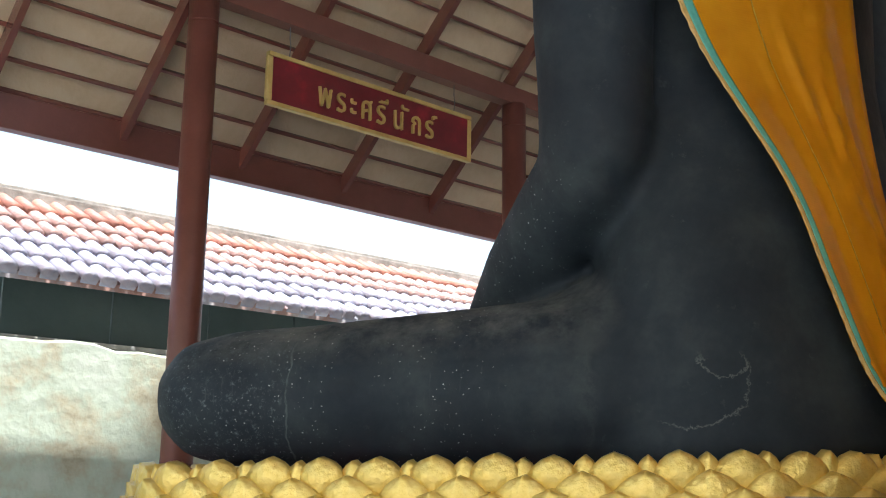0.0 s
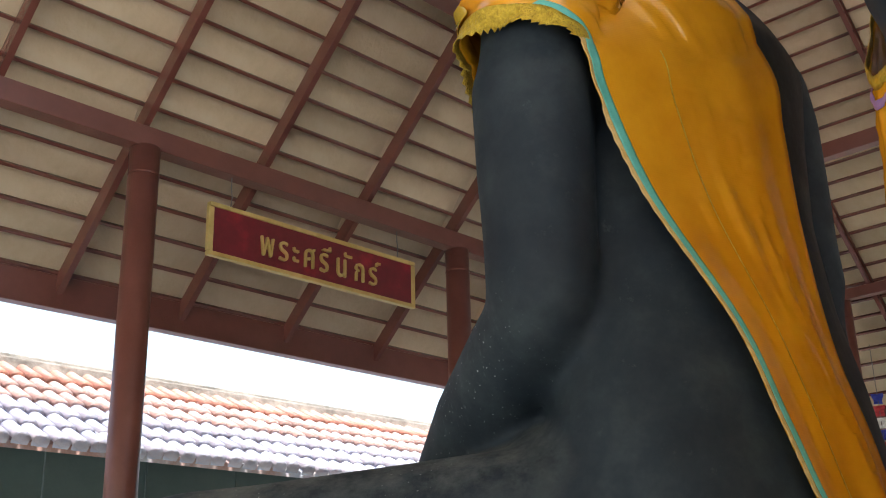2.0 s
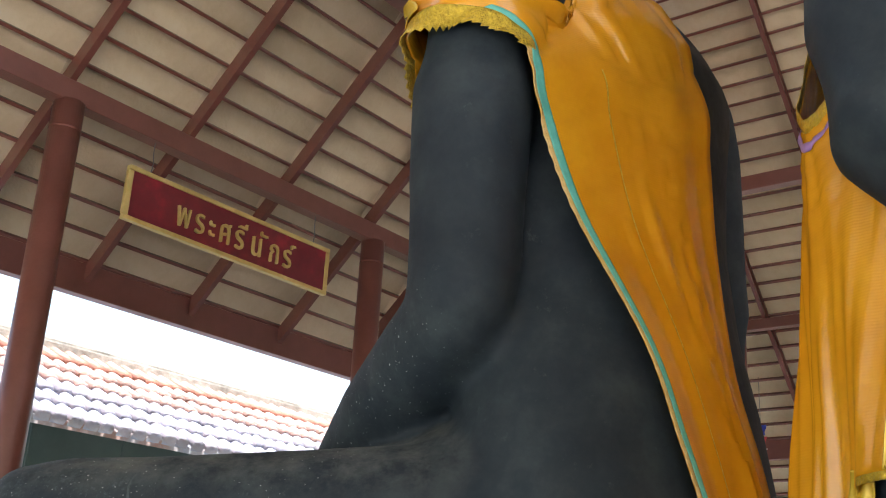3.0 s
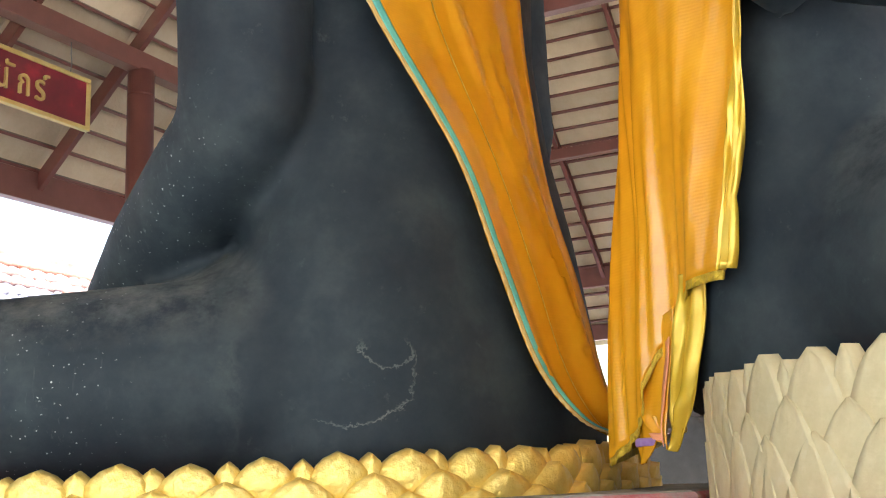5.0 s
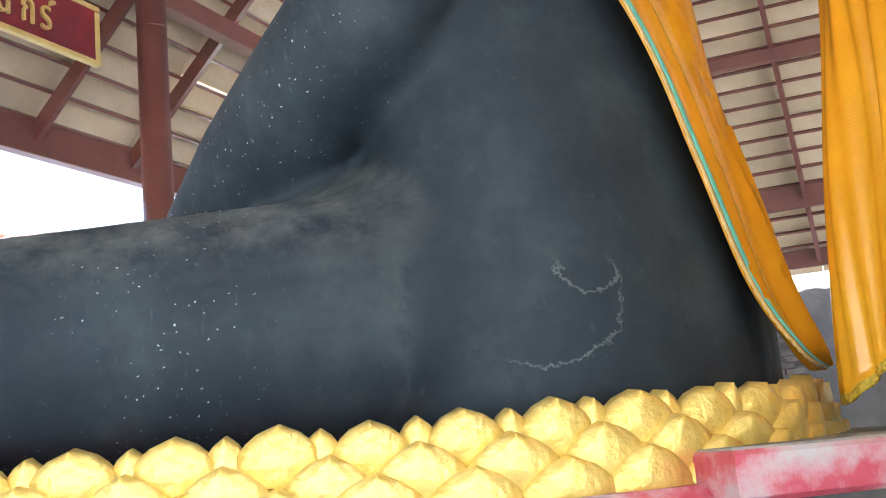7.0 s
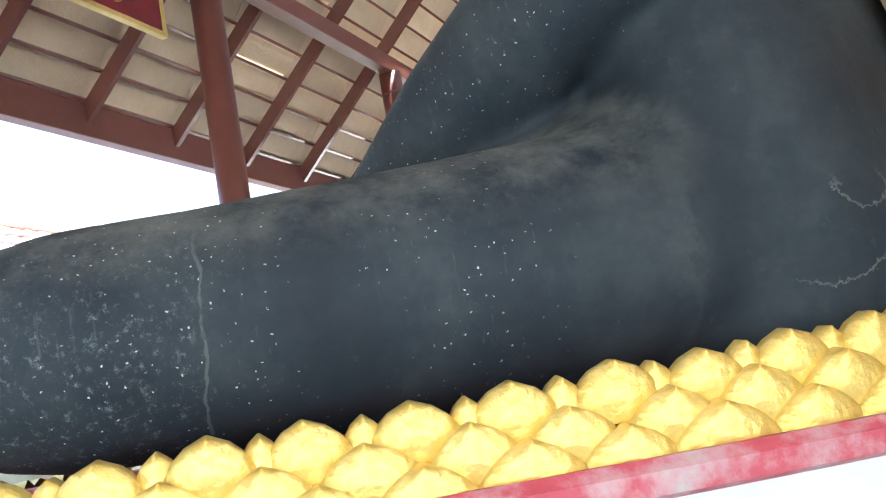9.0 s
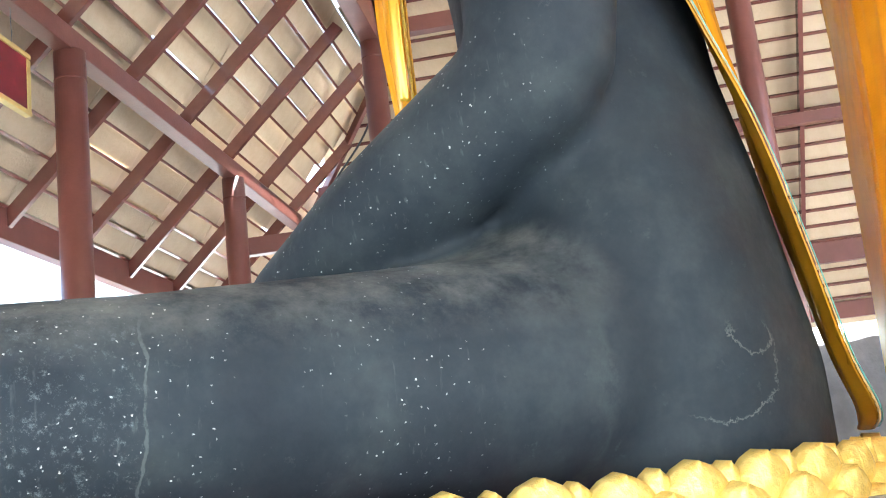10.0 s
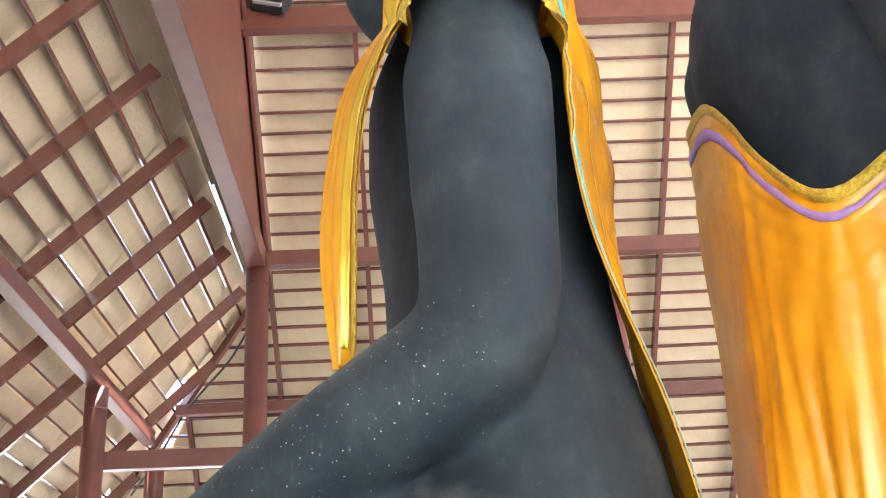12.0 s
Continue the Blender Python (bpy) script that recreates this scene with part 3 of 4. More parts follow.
def statue_mesh(arm_back, lean):
    bm = bmesh.new()
    # torso
    rings = []
    for z, cy, hx, hy in TORSO:
        rings.append([bm.verts.new((-hx * math.cos(2 * math.pi * k / 40), cy - hy * math.sin(2 * math.pi * k / 40), z)) for k in range(40)])
    for a, b in zip(rings, rings[1:]):
        for k in range(40):
            bm.faces.new((a[k], a[(k + 1) % 40], b[(k + 1) % 40], b[k]))
    bm.faces.new(rings[0])
    bm.faces.new(rings[-1])
    # legs folded across
    for s in (-1, 1):
        knee = Vector((s * 2.03, 1.60, 0.285))
        hip = Vector((s * 0.42, -0.12, 0.36))
        pts = [hip, hip.lerp(knee, 0.3), hip.lerp(knee, 0.6), hip.lerp(knee, 0.85), knee, knee + Vector((s * 0.15, 0.18, -0.01)), knee + Vector((s * 0.235, 0.28, -0.02))]
        tube(bm, pts, [(0.58, 0.50), (0.57, 0.44), (0.46, 0.38), (0.37, 0.335), (0.335, 0.32), (0.29, 0.27), (0.14, 0.14)], 28)
        tube(bm, [knee + Vector((0, 0.02, 0)), Vector((s * 1.0, 1.75, 0.30)), Vector((-s * 0.1, 1.72, 0.34))], [0.32, 0.31, 0.26], 24)
    tube(bm, [(-1.2, 0.9, 0.2), (1.2, 0.9, 0.2)], [(0.8, 0.25), (0.8, 0.25)], 20)
    # left arm, hand in the lap
    tube(bm, [(-0.75, 0.02, 3.12), (-1.0, 0.05, 3.10), (-1.17, 0.08, 2.9), (-1.19, 0.10, 2.4), (-1.195, 0.105, 1.9), (-1.19, 0.105, 1.55), (-1.18, 0.13, 1.34), (-1.16, 0.19, 1.22)], [0.3, 0.33, 0.315, 0.295, 0.275, 0.262, 0.25, 0.18], 26)
    tube(bm, [(-1.18, 0.0, 1.38), (-1.17, 0.12, 1.33), (-1.05, 0.42, 1.16), (-0.89, 0.78, 0.96), (-0.70, 1.13, 0.74), (-0.35, 1.40, 0.64), (0.1, 1.45, 0.62)], [0.15, 0.24, 0.235, 0.225, 0.21, 0.17, 0.1], 24)
    for s in (-1, 1):
        bmesh.ops.create_uvsphere(bm, u_segments=24, v_segments=16, radius=1, matrix=pose(s * 0.72, 0.22, 0.44) @ Matrix.Diagonal((0.58, 0.64, 0.46, 1)))
        bmesh.ops.create_uvsphere(bm, u_segments=24, v_segments=16, radius=1, matrix=pose(s * 0.62, 0.46, 0.55) @ Matrix.Diagonal((0.52, 0.60, 0.37, 1)))
    # right arm reaching over the shin
    tube(bm, [(0.75, 0.02, 3.12), (1.0, 0.05 - arm_back / 2, 3.10), (1.15, 0.06 - arm_back, 2.9), (1.20, 0.06 - arm_back, 2.4), (1.26, 0.06 - arm_back, 1.9), (1.32, 0.10 - arm_back, 1.5), (1.34, 0.22 - arm_back / 2, 1.28)], [0.3, 0.33, 0.31, 0.295, 0.285, 0.28, 0.24], 26)
    tube(bm, [(1.34, 0.06, 1.45), (1.35, 0.25, 1.36), (1.42, 0.75, 1.08), (1.5, 1.25, 0.85), (1.52, 1.6, 0.70), (1.52, 1.78, 0.35), (1.5, 1.84, 0.05)], [0.22, 0.26, 0.25, 0.22, 0.19, 0.15, 0.08], 24)
    # neck, head with long ear lobes
    tube(bm, [(0, 0.06, 3.3), (0, 0.10, 3.75)], [0.27, 0.25], 24)
    r = bmesh.ops.create_uvsphere(bm, u_segments=28, v_segments=18, radius=1, matrix=pose(0, 0.24, 3.90, -8) @ Matrix.Diagonal((0.42, 0.47, 0.60, 1)))
    for s in (-1, 1):
        tube(bm, [(s * 0.42, 0.12, 4.25), (s * 0.46, 0.10, 3.95), (s * 0.45, 0.13, 3.6), (s * 0.44, 0.15, 3.5)], [0.05, 0.08, 0.075, 0.03], 14)
    for v in bm.verts if lean else ():
        if v.co.z > 2.3:
            v.co.z = 2.3 + (v.co.z - 2.3) * 1.35
        v.co.y -= min(0.34, lean * max(0.0, v.co.z - 2.5))
        hip = max(0.0, min(1.0, (0.6 - v.co.y) / 0.5)) * slim(v.co.z)
        v.co.x *= 1 - 0.20 * hip
        v.co.y = -0.05 + (v.co.y + 0.05) * (1 - 0.15 * hip)
    bmesh.ops.recalc_face_normals(bm, faces=bm.faces)
    return bm


def statue(name, at, turn, label, arm_back, lean=0.0):
    ob = part(name, statue_mesh(arm_back, lean), statue_paint, smooth=True)
    ob.matrix_world = pose(*at, 0, 0, turn)
    rm = ob.modifiers.new("one_skin", "REMESH")
    rm.mode, rm.voxel_size, rm.use_smooth_shade = "VOXEL", 0.034, True
    sm = ob.modifiers.new("soft_joints", "SMOOTH")
    sm.factor, sm.iterations = 0.5, 11
    return tagged(ob, label, "statue")


ST1, ST2 = (5.2, 2.9, Z1), (5.2, 0.98, Z1 + 0.18)
statue("seated_statue", ST1, 0, "huge dusty black-green painted seated statue on a gold lotus base", 0.0)
statue("seated_statue", ST2, 180, "huge black-green painted seated statue beside the first, draped in yellow cloth", 0.17, 0.27)


# ---------------------------------------------------------------- lotus bases
def petal_mesh(w, h, bulge, tip=0.0, taper=1.7):
    """A pointed lotus petal: domed, ridged along its middle; x along the wall, y outward, z up."""
    bm = bmesh.new()
    nu, nv = 8, 7
    rows = []
    for j in range(nv + 1):
        v = j / nv
        half = w / 2 * ((1 - v ** (taper + 0.6)) ** 0.72 * 0.85 + 0.15 * (1 - v)) + 0.003
        row = []
        for i in range(nu + 1):
            u = -1 + 2 * i / nu
            out = bulge * (1 - abs(u) ** 2.2) * (0.75 + 0.5 * math.sin(math.pi * min(1.0, v * 1.1))) * (1 - 0.35 * v ** 3) + 0.004 * (1 - abs(u)) + 0.004 * max(0.0, abs(u) - 0.8) * 5
            row.append((u * half, out + tip * v * v, v * h))
        rows.append(row)
    vs = grid(bm, rows)
    edge = [vs[j][0] for j in range(nv + 1)] + [vs[nv][i] for i in range(1, nu)] + [vs[j][nu] for j in range(nv, -1, -1)]
    back = [bm.verts.new((v.co.x * 0.96, -0.05, v.co.z)) for v in edge]
    for a, b, c, d in zip(edge, edge[1:], back[1:], back):
        bm.faces.new((a, b, c, d))
    return bm


def outline(pts, n):
    return smooth_path([(x, y, 0) for x, y in pts], n, True)


HALF = [(-0.62, -1.0), (-1.12, -0.66), (-1.62, -0.02), (-2.1, 0.66), (-2.44, 1.22), (-2.52, 1.75), (-2.18, 2.24), (-1.2, 2.5)]
HALF_1 = [(-0.60, -0.86), (-0.98, -0.66), (-1.27, -0.38), (-1.52, -0.04), (-1.76, 0.36), (-2.02, 0.84), (-2.30, 1.30), (-2.43, 1.75), (-2.12, 2.24), (-1.2, 2.5)]


def both_sides(half, back):
    return [(0, back)] + half + [(0, 2.55)] + [(-x, y) for x, y in reversed(half)]



def prism(bm, ring, z0, z1, grow0=0.0, grow1=0.0):
    n = len(ring)
    normals = []
    for k in range(n):
        d = ring[(k + 1) % n] - ring[k - 1]
        normals.append(Vector((-d.y, d.x, 0)).normalized())
    mid = sum((Vector(p) for p in ring), Vector()) / n
    if (ring[0] - mid).dot(normals[0]) < 0:
        normals = [-v for v in normals]
    a = [bm.verts.new(p + v * grow0 + Vector((0, 0, z0))) for p, v in zip(ring, normals)]
    b = [bm.verts.new(p + v * grow1 + Vector((0, 0, z1))) for p, v in zip(ring, normals)]
    for k in range(n):
        bm.faces.new((a[k], a[(k + 1) % n], b[(k + 1) % n], b[k]))
    bm.faces.new(a)
    bm.faces.new(b)


def lotus_base(name, at, turn, mat, label, top, rim, plan, size=0.245, flat=1.0, rise=0.0):
    """Plinth, red rim and rows of petals round the statue."""
    base = thing(name, label, "pedestal", (at[0], at[1], 0))
    base.rotation_euler = (0, 0, radians(turn))
    ring = outline(plan, 96)
    bm = bmesh.new()
    prism(bm, ring, 0.0, rim - 0.10, 0.10, 0.06)
    part("plinth", bm, white_plaster, base, "white painted plinth")
    bm = bmesh.new()
    prism(bm, ring, rim - 0.10, rim - 0.085, 0.06, 0.11)
    prism(bm, ring, rim - 0.085, rim - 0.03, 0.11, 0.11)
    prism(bm, ring, rim - 0.03, rim, 0.11, 0.08)
    part("rim", bm, red_paint, base, "worn red painted rim")
    bm = bmesh.new()
    prism(bm, ring, rim, top - 0.07, -0.02, -0.09)
    part("core", bm, red_paint, base)
    # petals
    total = outline(plan, 1200)
    steps = [0.0]
    for a, b in zip(total, total[1:] + total[:1]):
        steps.append(steps[-1] + (b - a).length)
    n = round(steps[-1] / size)
    pitch = steps[-1] / n
    hh = (top - rim) * 0.62
    point, wide = (0.0, 1.0) if flat > 0.5 else (0.95, 1.18)
    big = mesh_of("petal", petal_mesh(pitch * 0.98 * wide, hh, 0.026 * flat, 0.0, 2.5 - point), mat, True)
    mid = mesh_of("petal", petal_mesh(pitch * 1.22 * wide, hh * 1.12, 0.026 * flat, 0.012 * flat, 1.75 - point), mat, True)
    low = mesh_of("petal", petal_mesh(pitch * 1.26 * wide, hh * 1.05, 0.026 * flat, 0.012 * flat, 1.7 - point), mat, True)
    small = mesh_of("petal", petal_mesh(pitch * 0.50, hh, 0.022 * flat, 0.0, 2.6 - point), mat, True)
    rnd = random.Random(len(name) + int(turn))
    rows = [(small, 0.5, top - hh * 1.04, -0.055, 1), (big, 0.0, top - hh, -0.035, 1), (mid, 0.5, top - (top - rim) * 0.31 - hh * 1.12, -0.014, 1), (low, 0.0, rim - 0.058, 0.010, 1)]
    for me, shift, z, off, _ in rows:
        for k in range(n):
            s = ((k + shift) * pitch + rnd.uniform(-0.008, 0.008)) % steps[-1]
            i = min(1199, max(0, int(np.searchsorted(steps, s)) - 1))
            p, d = total[i], (total[(i + 1) % 1200] - total[i]).normalized()
            out = Vector((d.y, -d.x, 0))
            if out.dot(p - Vector((0, 0.75, 0))) < 0:
                out = -out
            ob = new("petal", me)
            ob.parent = base
            xax = out.cross(Vector((0, 0, 1)))
            m = Matrix((-xax, out, Vector((0, 0, 1)))).transposed().to_4x4()
            m.translation = p + out * off * flat + Vector((0, 0, z + rise * max(-1.5, min(1.0, 0.1 - p.y)) + rnd.uniform(-0.006, 0.006)))
            ob.matrix_local = m @ pose(0, 0, 0, rnd.uniform(-10, -4) * flat, rnd.uniform(-3, 3), 0) @ Matrix.Diagonal((rnd.uniform(0.94, 1.05), 1, rnd.uniform(0.94, 1.06), 1))
    return base


lotus_base("lotus_base", ST1, 0, gold, "gold painted lotus petal base with a red rim", Z1 + 0.025, 1.60, both_sides(HALF_1, -0.90), rise=0.03)
lotus_base("lotus_base", ST2, 180, dull_gold, "dull weathered gold lotus petal base with a red rim", Z1 + 0.22, 1.655, [(x, y * 0.48 if y < 0 else y) for x, y in both_sides(HALF, -1.08)], 0.225, 0.14)

# the low platform between the two pedestals, with a worn red edge
LINK = [Vector(p) for p in ((3.99, 2.12, 0), (4.43, 1.58, 0), (4.52, 1.50, 0), (5.88, 1.50, 0), (5.97, 1.58, 0), (6.41, 2.12, 0), (6.20, 2.30, 0), (4.20, 2.30, 0))]
bm = bmesh.new()
prism(bm, LINK, 0.0, 1.55, -0.03, -0.03)
link = tagged(part("platform", bm, grey_wall), "grey cement platform joining the two pedestals", "platform", kind="structure")
bm = bmesh.new()
prism(bm, LINK, 1.55, 1.565, -0.02, 0.0)
prism(bm, LINK, 1.565, 1.67, 0.0, 0.0)
prism(bm, LINK, 1.67, 1.683, 0.0, -0.012)
part("red_band", bm, red_paint, link, "worn red painted edge band")
bm = bmesh.new()
prism(bm, LINK, 1.683, 1.689, -0.02, -0.026)
part("top", bm, mortar, link, "bare grey cement top")

# ---------------------------------------------------------------- cloths
def torso_size(z):
    z = max(TORSO[0][0], min(TORSO[-1][0], z))
    for a, b in zip(TORSO, TORSO[1:]):
        if z <= b[0]:
            f = (z - a[0]) / (b[0] - a[0])
            return [a[j] + (b[j] - a[j]) * f for j in (1, 2, 3)]


def clear_of_body(p, gap, second=False):
    """Push a point out of the torso, the upper arms and the shoulders."""
    p = Vector(p)
    for _ in range(3):
        cy, hx, hy = torso_size(p.z)
        w = slim(p.z) if second else 0.0
        hx, hy = hx * (1 - 0.20 * w) + gap, hy * (1 - 0.15 * w) + gap
        f = math.hypot(p.x / hx, (p.y - cy) / hy)
        if 0.05 < f < 1:
            p.x, p.y = p.x / f, cy + (p.y - cy) / f
        for s in (-1, 1):
            if 1.3 < p.z < 3.0:
                d = Vector((p.x - s * 1.2, p.y - 0.08))
                r = 0.30 + gap
                if 0.01 < d.length < r:
                    d *= r / d.length
                    p.x, p.y = s * 1.2 + d.x, 0.08 + d.y
            d = p - Vector((s * 1.08, 0.06, 3.02))
            r = 0.36 + gap
            if 0.01 < d.length < r:
                p = Vector((s * 1.08, 0.06, 3.02)) + d * (r / d.length)
    if 0.25 < abs(p.x) < 1.2 and abs(p.y - 0.03) < 0.42 and p.z > 2.9:
        p.z = max(p.z, 3.50 - 0.10 * (abs(p.x) - 0.25) / 0.95 - 1.3 * (p.y - 0.03) ** 2 + gap)
    return p


def drape(outer, inner, n_along, n_across, gap, fold, seed, body=True):
    """Rows of points of a cloth between two edges, folded along its length and kept clear of the body."""
    a, b = smooth_path(outer, n_along), smooth_path(inner, n_along)
    rnd = random.Random(seed)
    waves = [(rnd.uniform(2.0, 7.5), rnd.uniform(0, 6.3), rnd.uniform(0.5, 1.0), rnd.uniform(-2.0, 2.0)) for _ in range(5)]
    rows = []
    for k in range(n_along):
        row = []
        v = k / (n_along - 1)
        for i in range(n_across + 1):
            u = i / n_across
            p = a[k].lerp(b[k], u)
            w = sum(h * math.sin(f * math.pi * u + ph + dr * v * 2.2) for f, ph, h, dr in waves) / 3
            g = gap + fold(v) * (0.5 + 0.5 * w)
            g += 0.012 * noise.noise(Vector((u * 5, v * 9, seed))) + 0.022 * (1 - u) ** 2 * noise.noise(Vector((u * 9, v * 30, seed + 3))) + 0.032 * noise.noise(Vector((u * 15 + v * 10, v * 4, seed + 7))) + 0.012 * noise.noise(Vector((u * 26 - v * 14, v * 9, seed + 11)))
            q = clear_of_body(p, g) if body else Vector(p)
            if not body or (q - p).length < 1e-4:
                out = Vector((p.x, p.y, 0))
                if out.length > 0.01:
                    q = q + out.normalized() * (fold(v) * w)
            row.append(q)
        rows.append(row)
    return rows


def cloth_part(name, rows, mat, parent, label="", thick=0.008):
    bm = bmesh.new()
    grid(bm, rows)
    ob = part(name, bm, mat, parent, label, True)
    so = ob.modifiers.new("thickness", "SOLIDIFY")
    so.thickness, so.offset = thick, 1.0
    return ob


def ribbon(rows, u0, u1, k0, k1, lift, wave=0.0):
    """A strip that follows a cloth between two places across it (0 to 1)."""
    n = len(rows[0]) - 1
    out = []
    for k in range(k0, k1):
        r = rows[k]
        line = []
        for j in range(5):
            u = u0 + (u1 - u0) * j / 4
            if wave and j == 0:
                u += wave * abs((k % 4) - 2) / 2
            x = max(0.0, min(n - 1e-6, u * n)) if u >= 0 else 0
            i = int(x)
            p = r[i].lerp(r[i + 1], x - i)
            if u < 0:
                p = r[0] + (r[0] - r[1]).normalized() * (-u)
            mid = Vector((0, 0, p.z))
            d = (p - mid)
            d.z = 0
            line.append(p + d.normalized() * lift)
        out.append(line)
    return out


OUTER = [(-0.04, -0.90, 0.09), (-0.36, -0.86, 0.15), (-0.53, -0.77, 0.36), (-0.65, -0.68, 0.76), (-0.75, -0.57, 1.2), (-0.98, -0.33, 1.8), (-1.17, -0.24, 2.27), (-1.25, -0.22, 2.50), (-1.36, -0.10, 2.58), (-1.46, 0.10, 2.63), (-1.33, 0.38, 2.60), (-1.06, 0.54, 2.42), (-0.94, 0.60, 2.1), (-0.86, 0.62, 1.75), (-0.72, 0.64, 1.40)]
INNER = [(0.03, -0.90, 0.11), (0.04, -0.90, 0.20), (0.05, -0.85, 0.40), (0.04, -0.78, 0.76), (-0.02, -0.69, 1.2), (-0.05, -0.63, 1.8), (-0.08, -0.62, 2.3), (-0.15, -0.62, 2.65), (-0.33, -0.36, 3.28), (-0.36, 0.02, 3.52), (-0.40, 0.34, 3.36), (-0.44, 0.64, 2.9), (-0.50, 0.74, 2.4), (-0.58, 0.76, 1.9), (-0.68, 0.70, 1.40)]
sash = thing("shoulder_sash", "yellow satin sash with turquoise ribbon hung over the statue's shoulder", "cloth", ST1)
rows = drape(OUTER, INNER, 360, 36, 0.028, lambda v: 0.024 + 0.045 * abs(v - 0.52), 4)
cloth_part("satin", rows, cloth_gold, sash)
cloth_part("ribbon", ribbon(rows, 0.024, 0.074, 3, 215, 0.012), turquoise, sash, "turquoise ribbon along the hem", 0.003)
cloth_part("lace_edge", ribbon(rows, -0.006, 0.022, 3, 200, 0.006, -0.009), cream_lace, sash, "scalloped cream and gold lace edge", 0.003)
cloth_part("brocade_band", ribbon(rows, -0.045, 0.05, 180, 357, 0.014, -0.026), gold_trim, sash, "gold brocade band with toothed edge", 0.004)
cloth_part("seam", ribbon(rows, 0.40, 0.406, 6, 180, 0.009), gold_trim, sash, "stitched seam", 0.002)
cloth_part("lining", ribbon(rows, 0.06, 0.20, 234, 354, 0.030, 0.0), gold_satin, sash, "crumpled gold lining", 0.004)

# the second statue's wrap: a band round the chest and a long fall of cloth below the knot
def at2(x, y, z):
    return (ST2[0] - x, ST2[1] - y, z - ST2[2])


wrap = thing("statue_wrap", "orange-yellow satin cloth knotted round the second statue", "cloth", ST2)
wrap.rotation_euler = (0, 0, math.pi)
TOP = [at2(5.80, 1.66, 4.92), at2(5.35, 1.69, 4.82), at2(5.04, 1.71, 4.58), at2(4.72, 1.66, 4.14), at2(4.40, 1.53, 3.82), at2(4.20, 1.20, 4.02), at2(4.10, 1.00, 4.18)]
LOW = [at2(5.58, 1.80, 1.95), at2(5.25, 1.84, 1.88), at2(4.96, 1.87, 1.83), at2(4.81, 1.87, 1.81), at2(4.73, 1.79, 1.88), at2(4.65, 1.70, 1.97), at2(4.60, 1.64, 2.13), at2(4.54, 1.57, 2.24), at2(4.45, 1.47, 2.36), at2(4.36, 1.37, 2.38), at2(4.27, 1.27, 2.38)]


def fall(top, low, n_down, n_across, seed, amp, spread=1.0):
    a, b = smooth_path(top, n_across), smooth_path(low, n_across)
    rnd = random.Random(seed)
    waves = [(rnd.uniform(3, 8), rnd.uniform(0, 6.3), rnd.uniform(0.4, 1.0)) for _ in range(5)]
    rows = []
    knot = a[int(n_across * 0.667)]
    for k in range(n_down):
        v = k / (n_down - 1)
        row = []
        for i in range(n_across):
            u = i / (n_across - 1)
            p = a[i].lerp(b[i], v)
            ang = math.atan2((u - 0.667) * 1.3, v * 1.0 + 0.06)
            w = sum(h * math.sin(f * 2.3 * ang + ph) for f, ph, h in waves) / 2.2
            small = 0.020 * max(0.0, 1 - v * 3) * noise.noise(Vector((u * 4, v * 34 + u * 6, seed + 2))) + 0.012 * noise.noise(Vector((u * 22, v * 3, seed + 5)))
            out = Vector((p.x, p.y, 0)).normalized()
            pleat = math.sin(6.283 * (u * 6.5 + 0.7 * noise.noise(Vector((u * 3, v * 0.4, seed + 8)))))
            small += 0.012 * min(1.0, 0.15 + v * 1.6) * (1 - abs(pleat))
            q = p + out * (amp * (0.10 + v) * w + small + 0.02 * noise.noise(Vector((u * 3, v * 3, seed))))
            q2 = clear_of_body(q, 0.03, True)
            row.append(q2)
        rows.append(row)
    return rows


rows = fall(TOP, LOW, 80, 110, 3, 0.055)
cloth_part("skirt", rows, cloth_gold, wrap)
# the loose edge hanging from the knot, bunched and turned over
loose = []
for k in range(2, 80):
    r, v = rows[k], k / 79
    t = (r[-1] - r[-5]).normalized()
    out = Vector((r[-1].x, r[-1].y, 0)).normalized()
    wide = 0.018 + 0.030 * abs(math.sin(v * 7 + 1.5 * noise.noise(Vector((v * 6, 0, 2))))) * (1 - 0.5 * v)
    loose.append([r[-1] + t * wide * (j - 3) / 4 + out * (0.022 + 0.016 * math.sin(j * 1.9 + v * 9) + 0.03 * noise.noise(Vector((j * 0.7, v * 12, 4)))) for j in range(9)])
cloth_part("turned_edge", loose, gold_satin, wrap, "bunched shiny gold edge below the knot", 0.004)
hem = [[rows[-1][i], rows[-1][i].lerp(rows[-1][i] + (rows[-1][i] - rows[-4][i]).normalized() * 0.05, 1)] for i in range(110)]
cloth_part("fringe", [[p + Vector((0, 0, 0.012)) for p, _ in hem], [q + Vector((0, 0, 0.018)) for _, q in hem]], gold_trim, wrap, "gold fringe along the hem", 0.006)
band = [[p + Vector((p.x, p.y, 0)).normalized() * 0.012 for p in r] for r in rows[3:6]]
cloth_part("purple_ribbon", band, purple, wrap, "pale purple ribbon below the upper edge", 0.003)
up = [[p + Vector((p.x, p.y, 0)).normalized() * 0.010 + Vector((0, 0, dz)) for p in rows[0]] for dz in (0.045, 0.02, -0.02)]
cloth_part("upper_edge", up, gold_trim, wrap, "gold brocade upper edge", 0.004)


